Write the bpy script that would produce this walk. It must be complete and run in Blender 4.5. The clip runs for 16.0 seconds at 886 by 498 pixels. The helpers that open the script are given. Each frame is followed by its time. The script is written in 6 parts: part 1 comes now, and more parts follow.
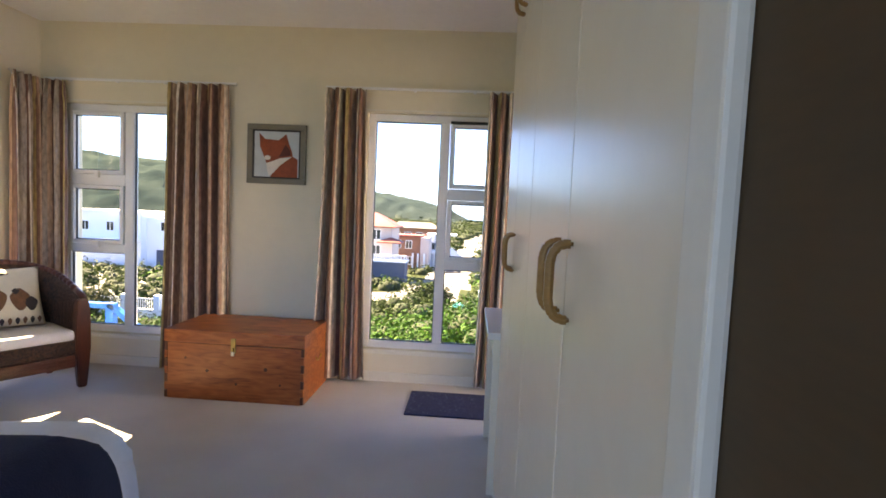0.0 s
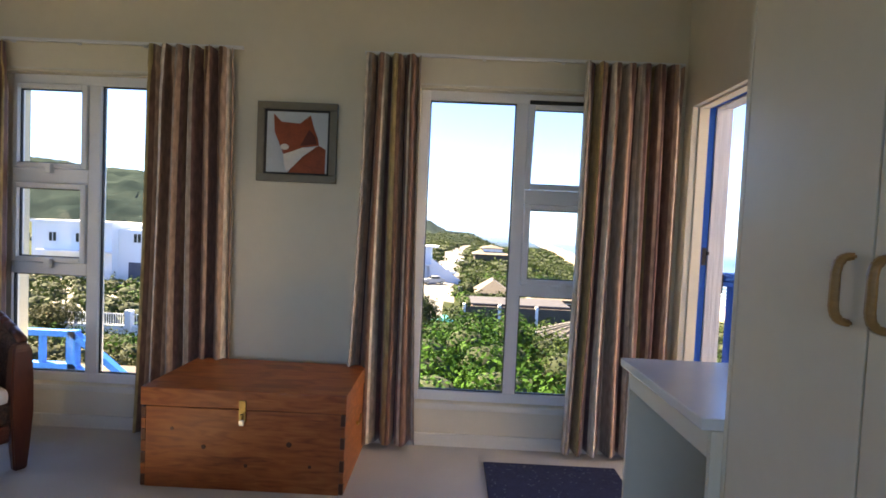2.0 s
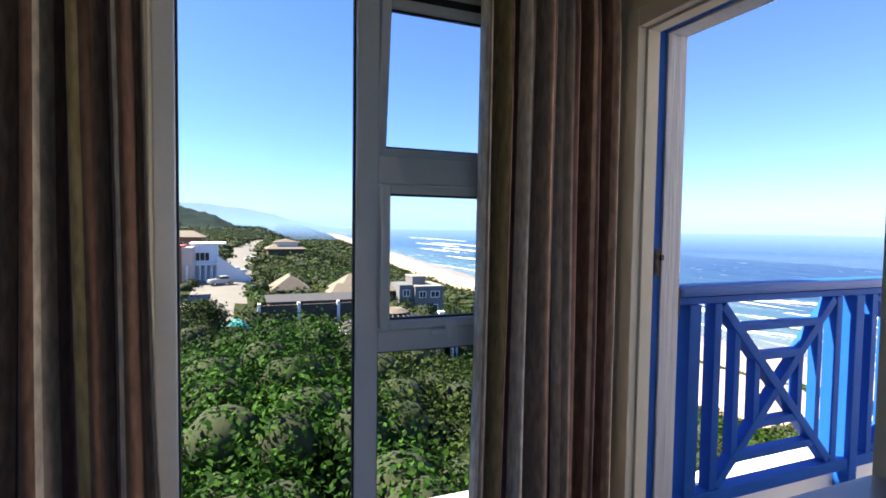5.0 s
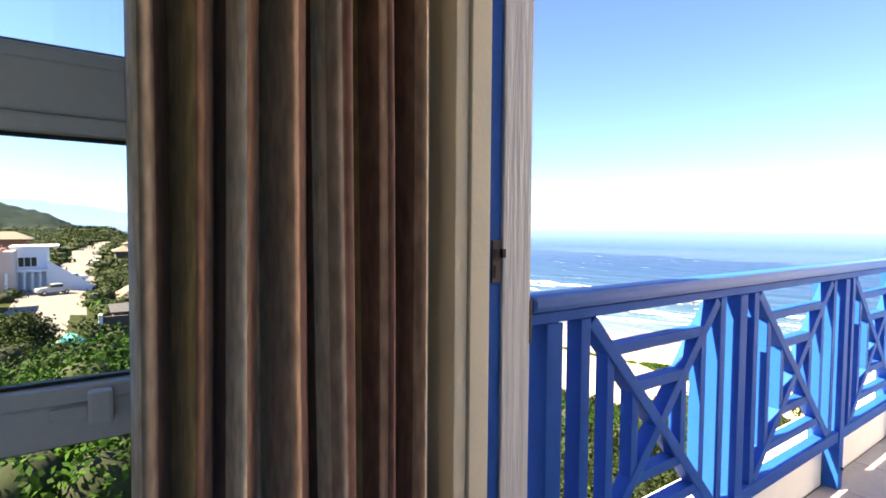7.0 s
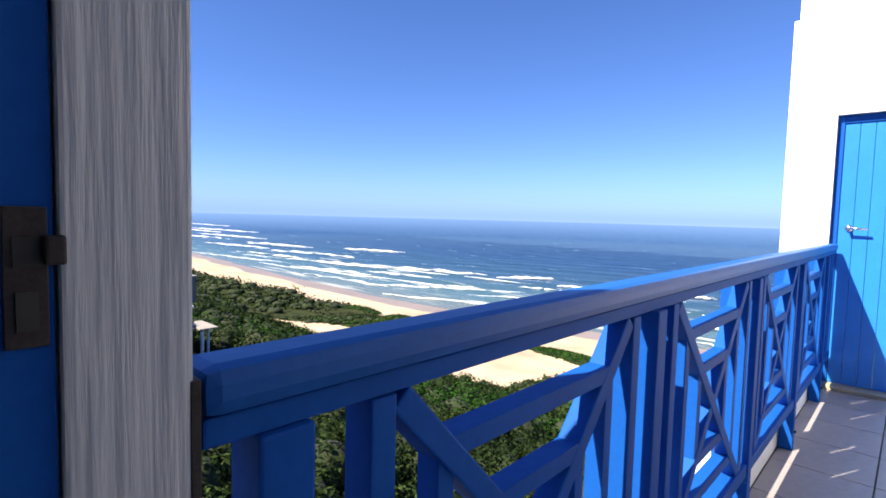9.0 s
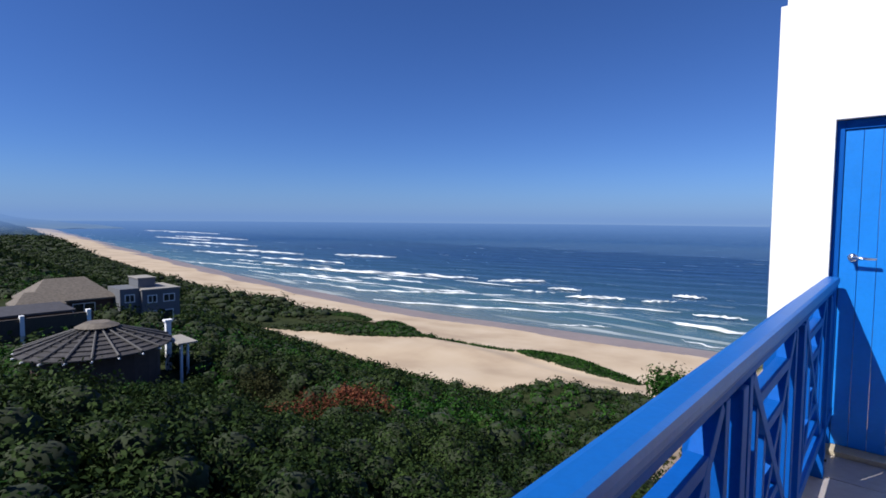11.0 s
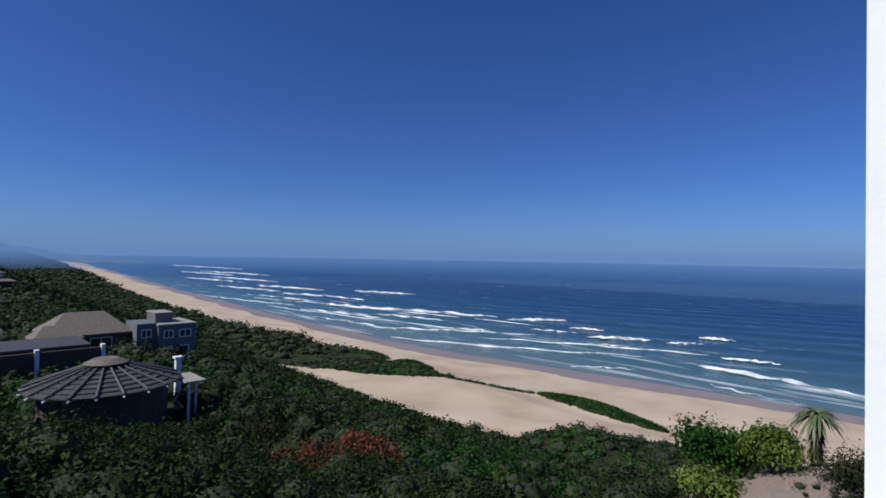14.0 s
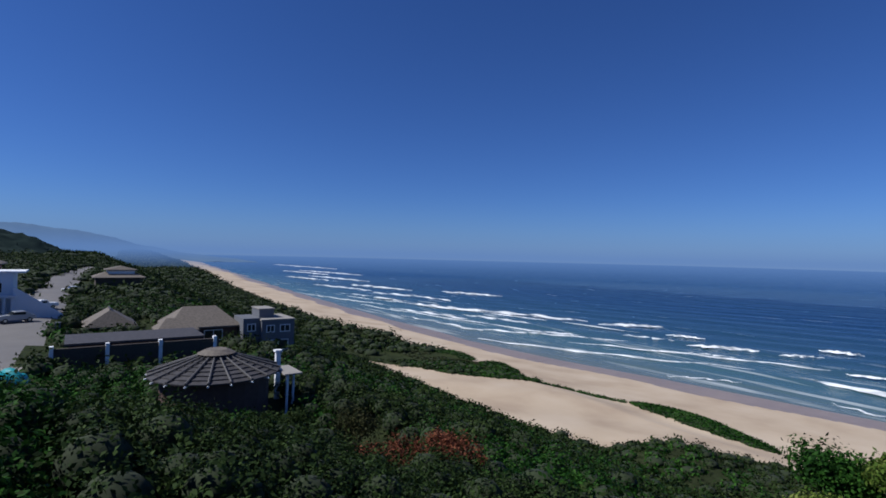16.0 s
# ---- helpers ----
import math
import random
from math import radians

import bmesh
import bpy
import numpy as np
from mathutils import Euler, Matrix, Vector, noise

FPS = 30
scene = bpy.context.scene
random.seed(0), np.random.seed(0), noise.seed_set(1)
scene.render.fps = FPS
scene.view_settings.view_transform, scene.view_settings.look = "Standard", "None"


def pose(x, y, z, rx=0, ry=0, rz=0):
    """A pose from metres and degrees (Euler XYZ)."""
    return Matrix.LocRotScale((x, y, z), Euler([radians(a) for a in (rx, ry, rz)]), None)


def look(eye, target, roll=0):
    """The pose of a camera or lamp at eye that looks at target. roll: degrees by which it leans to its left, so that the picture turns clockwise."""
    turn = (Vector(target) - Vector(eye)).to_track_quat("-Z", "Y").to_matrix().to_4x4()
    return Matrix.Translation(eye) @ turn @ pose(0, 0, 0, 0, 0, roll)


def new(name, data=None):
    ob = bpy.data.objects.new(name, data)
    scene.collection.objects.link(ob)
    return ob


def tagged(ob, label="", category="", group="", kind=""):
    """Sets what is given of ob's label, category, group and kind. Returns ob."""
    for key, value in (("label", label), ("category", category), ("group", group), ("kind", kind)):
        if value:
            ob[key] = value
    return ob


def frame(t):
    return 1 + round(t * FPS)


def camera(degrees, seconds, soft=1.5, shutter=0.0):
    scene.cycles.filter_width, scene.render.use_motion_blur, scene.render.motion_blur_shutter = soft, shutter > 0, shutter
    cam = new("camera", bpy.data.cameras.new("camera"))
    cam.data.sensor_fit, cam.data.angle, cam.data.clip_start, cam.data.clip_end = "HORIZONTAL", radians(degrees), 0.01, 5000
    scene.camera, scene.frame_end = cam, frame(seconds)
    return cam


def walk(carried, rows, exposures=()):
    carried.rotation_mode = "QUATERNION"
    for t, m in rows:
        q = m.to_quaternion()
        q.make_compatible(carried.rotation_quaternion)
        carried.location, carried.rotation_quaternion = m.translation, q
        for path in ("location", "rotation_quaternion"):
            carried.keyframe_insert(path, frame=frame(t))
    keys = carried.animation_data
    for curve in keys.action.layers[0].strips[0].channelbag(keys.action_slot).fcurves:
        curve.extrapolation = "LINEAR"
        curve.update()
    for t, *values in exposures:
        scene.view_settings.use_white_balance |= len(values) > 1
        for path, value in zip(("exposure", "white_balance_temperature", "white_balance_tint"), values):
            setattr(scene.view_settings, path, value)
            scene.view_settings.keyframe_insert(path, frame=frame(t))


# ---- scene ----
cam = camera(82.0, 16.0, soft=1.7)
PATH = [
    (0, (0.473, 0.761, 1.302), (0.365, 2.753, 1.175), 2.6),
    (0.5, (0.354, 0.986, 1.310), (0.237, 2.978, 1.188), 2.6),
    (1, (0.196, 1.245, 1.313), (0.08, 3.239, 1.2), 2.5),
    (1.5, (0.017, 1.479, 1.291), (-0.083, 3.474, 1.19), 2.6),
    (2, (-0.142, 1.706, 1.265), (-0.171, 3.705, 1.186), 2.6),
    (2.5, (-0.238, 1.944, 1.266), (-0.165, 3.941, 1.196), 2.5),
    (3, (-0.281, 2.145, 1.272), (-0.075, 4.134, 1.212), 2.4),
    (3.2, (-0.286, 2.235, 1.251), (-0.036, 4.219, 1.208), 2.2),
    (5.3, (-0.067, 3.22, 1.3), (0.748, 5.044, 1.212), 0.6),
    (5.5, (-0.016, 3.275, 1.284), (0.846, 5.079, 1.215), 0.4),
    (6, (0.138, 3.421, 1.275), (1.112, 5.167, 1.2), 0.5),
    (6.5, (0.317, 3.531, 1.273), (1.382, 5.222, 1.191), 0.4),
    (7, (0.498, 3.664, 1.257), (1.653, 5.293, 1.165), 0.4),
    (7.5, (0.649, 3.771, 1.255), (1.892, 5.333, 1.144), 0.5),
    (8, (0.853, 3.957, 1.225), (2.236, 5.394, 1.081), 2.1),
    (8.5, (1.029, 4.032, 1.233), (2.46, 5.423, 1.095), 1.9),
    (9, (1.192, 4.089, 1.226), (2.654, 5.447, 1.095), 1.5),
    (11.5, (2.284, 4.300, 1.457), (3.773, 5.632, 1.364), 0.3),
    (12, (2.510, 4.355, 1.467), (4.013, 5.675, 1.446), 0.6),
    (12.5, (2.730, 4.405, 1.468), (4.221, 5.738, 1.505), 0.6),
    (13, (2.790, 4.510, 1.470), (4.282, 5.842, 1.502), 0.7),
    (13.5, (2.880, 4.610, 1.455), (4.352, 5.963, 1.485), 1.0),
    (14, (2.980, 4.645, 1.452), (4.412, 6.041, 1.482), 1.0),
    (14.5, (3.030, 4.650, 1.450), (4.404, 6.103, 1.479), 1.1),
    (15, (3.060, 4.650, 1.450), (4.377, 6.154, 1.479), 1.2),
    (15.5, (3.080, 4.650, 1.450), (4.334, 6.207, 1.478), 1.3),
    (16, (3.100, 4.650, 1.450), (4.275, 6.268, 1.479), 1.4),
]
EXPO = [(0, 3.95, 10900, 20), (1.5, 3.5, 10300, 18), (3.0, 3.15, 9200, 14), (5.5, 2.25, 7700, 11), (6.5, 2.6, 9000, 11), (7.0, 2.7, 9800, 11), (7.5, 2.45, 8600, 9), (8.5, 1.9, 7500, 9), (9.0, 1.5, 7200, 10), (11.5, 0.25, 6100, 10), (12.5, 0.05, 6000, 10), (16.0, 0.0, 5900, 10)]
walk(cam, [(t, look(eye, target, roll)) for t, eye, target, roll in PATH], EXPO)

# ---- daylight ----
SUN = Vector((-0.85, 0.39, 1.0)).normalized()
world = bpy.data.worlds.new("sky")
scene.world = world
world.use_nodes = True
wn = world.node_tree
sky = wn.nodes.new("ShaderNodeTexSky")
sky.sky_type = "NISHITA"
sky.sun_disc = False
sky.sun_elevation = math.asin(SUN.z)
sky.sun_rotation = math.atan2(SUN.x, SUN.y)
sky.altitude = 600
sky.air_density, sky.dust_density, sky.ozone_density = 1.0, 0.0, 6.0
tint = wn.nodes.new("ShaderNodeVectorMath")
tint.operation = "MULTIPLY"
tint.inputs[1].default_value = (0.6, 0.81, 1.28)      # clear sea air
wn.links.new(sky.outputs[0], tint.inputs[0])
wn.links.new(tint.outputs[0], wn.nodes["Background"].inputs[0])
wn.nodes["Background"].inputs[1].default_value = 0.058
sun = new("sun", bpy.data.lights.new("sun", "SUN"))
sun.data.energy, sun.data.angle, sun.data.color = 4.8, radians(0.5), (1.0, 0.95, 0.86)
sun.matrix_world = look(SUN * 60, (0, 0, 0))


# ---- materials ----
def mat(name, color, rough=0.6, metal=0.0, var=0.12, scale=6.0, bump=0.0, bump_scale=60.0, coord="Object", spec=0.5, stretch=(1, 1, 1), fine=None, rand=0.0):
    """A procedural surface: colour varied at two scales, with fine relief."""
    m = bpy.data.materials.new(name)
    m.use_nodes = True
    nt = m.node_tree
    n, l = nt.nodes, nt.links
    b = n["Principled BSDF"]
    b.inputs["Roughness"].default_value, b.inputs["Metallic"].default_value = rough, metal
    b.inputs["Specular IOR Level"].default_value = spec
    tc, mp = n.new("ShaderNodeTexCoord"), n.new("ShaderNodeMapping")
    l.new(tc.outputs[coord], mp.inputs[0])
    mp.inputs["Scale"].default_value = stretch
    n1, n2 = n.new("ShaderNodeTexNoise"), n.new("ShaderNodeTexNoise")
    n1.inputs["Scale"].default_value, n1.inputs["Detail"].default_value = scale, 4
    n2.inputs["Scale"].default_value, n2.inputs["Detail"].default_value = fine or scale * 9, 3
    l.new(mp.outputs[0], n1.inputs[0])
    l.new(mp.outputs[0], n2.inputs[0])
    add = n.new("ShaderNodeMath")
    add.operation = "ADD"
    l.new(n1.outputs[0], add.inputs[0])
    l.new(n2.outputs[0], add.inputs[1])
    src = add.outputs[0]
    if rand:
        oi, mul = n.new("ShaderNodeObjectInfo"), n.new("ShaderNodeMath")
        mul.operation = "MULTIPLY_ADD"
        l.new(oi.outputs["Random"], mul.inputs[0])
        mul.inputs[1].default_value = rand
        l.new(src, mul.inputs[2])
        src = mul.outputs[0]
    ramp = n.new("ShaderNodeMapRange")
    ramp.inputs[1].default_value, ramp.inputs[2].default_value = 0.6, 1.4 + rand
    ramp.inputs[3].default_value, ramp.inputs[4].default_value = 1 - var, 1 + var
    l.new(src, ramp.inputs[0])
    mx = n.new("ShaderNodeVectorMath")
    mx.operation = "SCALE"
    mx.inputs[0].default_value = color[:3]
    l.new(ramp.outputs[0], mx.inputs["Scale"])
    l.new(mx.outputs[0], b.inputs["Base Color"])
    if bump:
        n3, bp = n.new("ShaderNodeTexNoise"), n.new("ShaderNodeBump")
        n3.inputs["Scale"].default_value, n3.inputs["Detail"].default_value = bump_scale, 3
        l.new(mp.outputs[0], n3.inputs[0])
        bp.inputs["Strength"].default_value, bp.inputs["Distance"].default_value = bump, 0.01
        l.new(n3.outputs[0], bp.inputs["Height"])
        l.new(bp.outputs[0], b.inputs["Normal"])
    return m


def ramp_mat(name, stops, rough=0.6, scale=5.0, stretch=(1, 1, 1), coord="Object", bump=0.0, kind="noise", detail=5, distortion=0.0, constant=False, spec=0.5):
    """A surface whose colour runs through stops along a noise or wave pattern."""
    m = bpy.data.materials.new(name)
    m.use_nodes = True
    n, l = m.node_tree.nodes, m.node_tree.links
    b = n["Principled BSDF"]
    b.inputs["Roughness"].default_value = rough
    b.inputs["Specular IOR Level"].default_value = spec
    tc, mp = n.new("ShaderNodeTexCoord"), n.new("ShaderNodeMapping")
    l.new(tc.outputs[coord], mp.inputs[0])
    mp.inputs["Scale"].default_value = stretch
    if kind == "noise":
        t = n.new("ShaderNodeTexNoise")
        t.inputs["Distortion"].default_value = distortion
    else:
        t = n.new("ShaderNodeTexWave")
        t.inputs["Distortion"].default_value = distortion
    t.inputs["Scale"].default_value, t.inputs["Detail"].default_value = scale, detail
    l.new(mp.outputs[0], t.inputs[0])
    r = n.new("ShaderNodeValToRGB")
    if constant:
        r.color_ramp.interpolation = "CONSTANT"
    els = r.color_ramp.elements
    while len(els) < len(stops):
        els.new(0.5)
    for e, (p, c) in zip(els, stops):
        e.position, e.color = p, (*c, 1)
    l.new(t.outputs[0], r.inputs[0])
    l.new(r.outputs[0], b.inputs["Base Color"])
    if bump:
        bp = n.new("ShaderNodeBump")
        bp.inputs["Strength"].default_value, bp.inputs["Distance"].default_value = bump, 0.02
        l.new(t.outputs[0], bp.inputs["Height"])
        l.new(bp.outputs[0], b.inputs["Normal"])
    return m


def leaf_mat(name, dark, mid, light, scale=0.25):
    """Leaves: each takes its own green, in drifts of one tone, with some light through the blade."""
    m = bpy.data.materials.new(name)
    m.use_nodes = True
    n, l = m.node_tree.nodes, m.node_tree.links
    b = n["Principled BSDF"]
    b.inputs["Roughness"].default_value = 0.6
    b.inputs["Specular IOR Level"].default_value = 0.05
    ge, tc, no = n.new("ShaderNodeNewGeometry"), n.new("ShaderNodeTexCoord"), n.new("ShaderNodeTexNoise")
    no.inputs["Scale"].default_value, no.inputs["Detail"].default_value = scale, 4
    l.new(tc.outputs["Object"], no.inputs[0])
    ad = n.new("ShaderNodeMath")
    ad.operation = "MULTIPLY_ADD"
    l.new(ge.outputs["Random Per Island"], ad.inputs[0])
    ad.inputs[1].default_value = 0.5
    l.new(no.outputs[0], ad.inputs[2])
    r = n.new("ShaderNodeValToRGB")
    els = r.color_ramp.elements
    els.new(0.5)
    for e, (p, c) in zip(els, ((0.45, dark), (0.75, mid), (1.0, light))):
        e.position, e.color = p, (*c, 1)
    l.new(ad.outputs[0], r.inputs[0])
    l.new(r.outputs[0], b.inputs["Base Color"])
    tr, mx = n.new("ShaderNodeBsdfTranslucent"), n.new("ShaderNodeMixShader")
    l.new(r.outputs[0], tr.inputs[0])
    mx.inputs[0].default_value = 0.13
    l.new(b.outputs[0], mx.inputs[1])
    l.new(tr.outputs[0], mx.inputs[2])
    l.new(mx.outputs[0], n["Material Output"].inputs[0])
    return m


M = {}
M["wall"] = mat("cream_wall_paint", (0.74, 0.67, 0.52), 0.75, var=0.03, scale=1.5, bump=0.08, bump_scale=90)
M["ceiling"] = mat("white_ceiling_paint", (0.8, 0.79, 0.76), 0.8, var=0.03, scale=2, bump=0.05)
M["carpet"] = mat("cream_carpet", (0.62, 0.57, 0.5), 0.95, var=0.1, scale=2.5, fine=300, bump=0.6, bump_scale=420, spec=0.1)
M["white"] = mat("white_window_aluminium", (0.78, 0.78, 0.77), 0.35, var=0.04, scale=9)
M["trim"] = mat("cream_trim_paint", (0.74, 0.7, 0.6), 0.5, var=0.04, scale=7)
M["board"] = mat("cream_melamine_board", (0.74, 0.67, 0.53), 0.33, var=0.03, scale=2, bump=0.03, bump_scale=30)
# shade of narrow gaps and holes, put into a dark colour
M["gap"] = mat("gap_shade", (0.05, 0.045, 0.04), 0.9)
M["handle"] = mat("varnished_beech", (0.36, 0.18, 0.06), 0.35, var=0.2, scale=14, stretch=(1, 1, 6))
M["desk"] = mat("white_laminate", (0.72, 0.7, 0.66), 0.22, var=0.03, scale=5)
M["brown"] = mat("dark_brown_surface", (0.07, 0.038, 0.015), 0.7, var=0.12, scale=3, stretch=(1, 1, 6))
M["gasket"] = mat("black_rubber_gasket", (0.02, 0.02, 0.02), 0.6)
M["steel"] = mat("brushed_steel", (0.6, 0.6, 0.58), 0.3, 0.9, var=0.1, scale=20)
M["chrome"] = mat("bright_chrome", (0.8, 0.8, 0.8), 0.15, 1.0, var=0.05)
M["brass"] = mat("worn_brass", (0.45, 0.32, 0.12), 0.35, 0.9, var=0.25, scale=30)
M["iron"] = mat("rusty_black_iron", (0.05, 0.04, 0.035), 0.6, 0.5, var=0.4, scale=30)
M["pine"] = ramp_mat("oiled_pine_boards", ((0.25, (0.2, 0.046, 0.011)), (0.5, (0.38, 0.1, 0.024)), (0.75, (0.5, 0.16, 0.045))), 0.42, 5.0, (1.0, 3.0, 7.0), bump=0.05, distortion=1.2)
M["knot"] = mat("dark_pine_knot", (0.1, 0.03, 0.012), 0.5, var=0.3, scale=40)
M["cane"] = ramp_mat("dark_woven_cane", ((0.35, (0.012, 0.007, 0.005)), (0.65, (0.07, 0.03, 0.017))), 0.5, 60.0, (1, 1, 1), bump=0.8)
M["mahogany"] = mat("dark_red_mahogany", (0.085, 0.022, 0.012), 0.35, var=0.3, scale=8, stretch=(1, 1, 0.3))
M["cotton"] = mat("white_cotton", (0.8, 0.78, 0.75), 0.9, var=0.04, scale=4, bump=0.3, bump_scale=180)
M["linen"] = mat("cream_cushion_cloth", (0.66, 0.6, 0.45), 0.9, var=0.08, scale=12, bump=0.3, bump_scale=220)
M["print_brown"] = mat("brown_cushion_print", (0.16, 0.075, 0.035), 0.9, var=0.4, scale=25)
M["print_dark"] = mat("dark_cushion_print", (0.035, 0.03, 0.03), 0.9, var=0.4, scale=25)
M["navy"] = mat("navy_wool_throw", (0.012, 0.012, 0.035), 0.95, var=0.2, scale=20, bump=0.5, bump_scale=150)
M["rug"] = mat("navy_flat_woven_mat", (0.014, 0.02, 0.06), 0.95, var=0.3, scale=40, bump=0.6, bump_scale=200)
M["fleck"] = mat("pale_blue_fleck", (0.12, 0.14, 0.2), 0.95)
M["pictureframe"] = mat("grey_brown_picture_frame", (0.17, 0.145, 0.1), 0.45, var=0.2, scale=15)
M["canvas"] = mat("pale_blue_grey_canvas", (0.5, 0.56, 0.58), 0.75, var=0.07, scale=14, bump=0.2, bump_scale=150)
M["rust"] = mat("rust_red_paint", (0.29, 0.058, 0.02), 0.7, var=0.3, scale=18, bump=0.2)
M["rust2"] = mat("dark_rust_paint", (0.1, 0.018, 0.01), 0.7, var=0.3, scale=18)
M["paintwhite"] = mat("white_artist_paint", (0.72, 0.68, 0.62), 0.7, var=0.12, scale=20)
M["bluepaint"] = mat("ultramarine_gloss_paint", (0.005, 0.085, 0.37), 0.55, spec=0.08, var=0.12, scale=8, bump=0.08, bump_scale=50, rand=0.15)
M["railpaint"] = mat("ultramarine_handrail_paint", (0.007, 0.1, 0.38), 0.42, spec=0.22, var=0.1, scale=8, bump=0.05, bump_scale=50)
M["bluedoor"] = mat("azure_door_paint", (0.012, 0.2, 0.68), 0.38, var=0.1, scale=6, bump=0.1, bump_scale=60, rand=0.2)
M["plank"] = ramp_mat("weathered_white_painted_timber", ((0.3, (0.5, 0.51, 0.53)), (0.5, (0.56, 0.565, 0.58)), (0.75, (0.6, 0.6, 0.61))), 0.55, 7.0, (9, 9, 0.45), bump=0.3, detail=6)
M["render"] = mat("white_roughcast_plaster", (0.88, 0.875, 0.86), 0.85, var=0.03, scale=2, bump=0.16, bump_scale=45)
M["tile"] = mat("brown_grey_floor_tile", (0.3, 0.27, 0.265), 0.4, var=0.18, scale=3, bump=0.1, bump_scale=40, rand=0.25)
M["grout"] = mat("dark_grout", (0.09, 0.085, 0.08), 0.9)
glass = bpy.data.materials.new("window_glass")
glass.use_nodes = True
gn, gl = glass.node_tree.nodes, glass.node_tree.links
gt, gg, gm, gf = gn.new("ShaderNodeBsdfTransparent"), gn.new("ShaderNodeBsdfGlossy"), gn.new("ShaderNodeMixShader"), gn.new("ShaderNodeFresnel")
gt.inputs[0].default_value = (0.93, 0.96, 0.95, 1)
gg.inputs["Roughness"].default_value = 0.02
gf.inputs[0].default_value = 1.25
gl.new(gf.outputs[0], gm.inputs[0])
gl.new(gt.outputs[0], gm.inputs[1])
gl.new(gg.outputs[0], gm.inputs[2])
gl.new(gm.outputs[0], gn["Material Output"].inputs[0])
M["glass"] = glass
M["mirror"] = mat("silvered_mirror", (0.9, 0.92, 0.91), 0.015, 1.0, var=0.0)


def curtain_mat():
    """Woven stripes along the cloth's width: brown, gold, cream, plum, with worn silver threads."""
    m = bpy.data.materials.new("striped_curtain_cloth")
    m.use_nodes = True
    n, l = m.node_tree.nodes, m.node_tree.links
    b = n["Principled BSDF"]
    b.inputs["Roughness"].default_value = 0.85
    b.inputs["Specular IOR Level"].default_value = 0.2
    b.inputs["Sheen Weight"].default_value = 0.2
    uv, sp = n.new("ShaderNodeUVMap"), n.new("ShaderNodeSeparateXYZ")
    l.new(uv.outputs[0], sp.inputs[0])
    fr = n.new("ShaderNodeMath")
    fr.operation = "FRACT"
    l.new(sp.outputs[0], fr.inputs[0])
    r = n.new("ShaderNodeValToRGB")
    r.color_ramp.interpolation = "CONSTANT"
    brown, plum, gold, cream, tan, slate = (0.21, 0.11, 0.072), (0.19, 0.095, 0.075), (0.44, 0.31, 0.14), (0.72, 0.61, 0.48), (0.48, 0.3, 0.2), (0.36, 0.28, 0.22)
    stops = ((0, brown), (0.12, cream), (0.15, slate), (0.21, plum), (0.31, gold), (0.4, brown), (0.46, tan), (0.51, plum), (0.61, cream), (0.66, brown), (0.74, tan), (0.8, cream), (0.83, slate), (0.9, tan), (0.95, plum))
    els = r.color_ramp.elements
    while len(els) < len(stops):
        els.new(0.5)
    for e, (p, c) in zip(els, stops):
        e.position, e.color = p, (*c, 1)
    l.new(fr.outputs[0], r.inputs[0])
    tc, no = n.new("ShaderNodeTexCoord"), n.new("ShaderNodeTexNoise")
    no.inputs["Scale"].default_value, no.inputs["Detail"].default_value = 35, 5
    mp = n.new("ShaderNodeMapping")
    mp.inputs["Scale"].default_value = (1.6, 1.6, 0.5)
    l.new(tc.outputs["Object"], mp.inputs[0])
    l.new(mp.outputs[0], no.inputs[0])
    rg = n.new("ShaderNodeMapRange")
    rg.inputs[1].default_value, rg.inputs[2].default_value, rg.inputs[3].default_value, rg.inputs[4].default_value = 0.35, 0.65, 0.78, 1.25
    l.new(no.outputs[0], rg.inputs[0])
    mx = n.new("ShaderNodeVectorMath")
    mx.operation = "SCALE"
    l.new(r.outputs[0], mx.inputs[0])
    l.new(rg.outputs[0], mx.inputs["Scale"])
    l.new(mx.outputs[0], b.inputs["Base Color"])
    bp = n.new("ShaderNodeBump")
    bp.inputs["Strength"].default_value, bp.inputs["Distance"].default_value = 0.25, 0.003
    l.new(no.outputs[0], bp.inputs["Height"])
    l.new(bp.outputs[0], b.inputs["Normal"])
    return m


M["curtain"] = curtain_mat()
M["leaf"] = leaf_mat("coastal_scrub_leaves", (0.005, 0.019, 0.003), (0.015, 0.05, 0.007), (0.04, 0.105, 0.016))
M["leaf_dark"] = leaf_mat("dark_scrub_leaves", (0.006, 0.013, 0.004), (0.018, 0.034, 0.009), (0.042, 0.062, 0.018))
# darker copy of the scrub leaves, with backlit shade put into the colour
M["leaf_deep"] = leaf_mat("deep_green_shade_leaves", (0.006, 0.013, 0.004), (0.018, 0.034, 0.009), (0.044, 0.07, 0.02))
M["leaf_grey"] = leaf_mat("grey_brown_scrub", (0.01, 0.014, 0.005), (0.024, 0.03, 0.011), (0.055, 0.055, 0.022))
M["leaf_red"] = leaf_mat("rust_red_scrub", (0.06, 0.024, 0.014), (0.13, 0.042, 0.023), (0.2, 0.075, 0.04))
M["leaf_lime"] = leaf_mat("yellow_green_leaves", (0.03, 0.06, 0.009), (0.075, 0.12, 0.018), (0.16, 0.19, 0.045))
# dark fill colour that carries the shade inside the bushes
M["under"] = mat("bush_inner_shade", (0.02, 0.03, 0.01), 0.95, var=0.4, scale=1.0)
M["bark"] = mat("grey_bark", (0.12, 0.1, 0.08), 0.9, var=0.3, scale=10, bump=0.5)


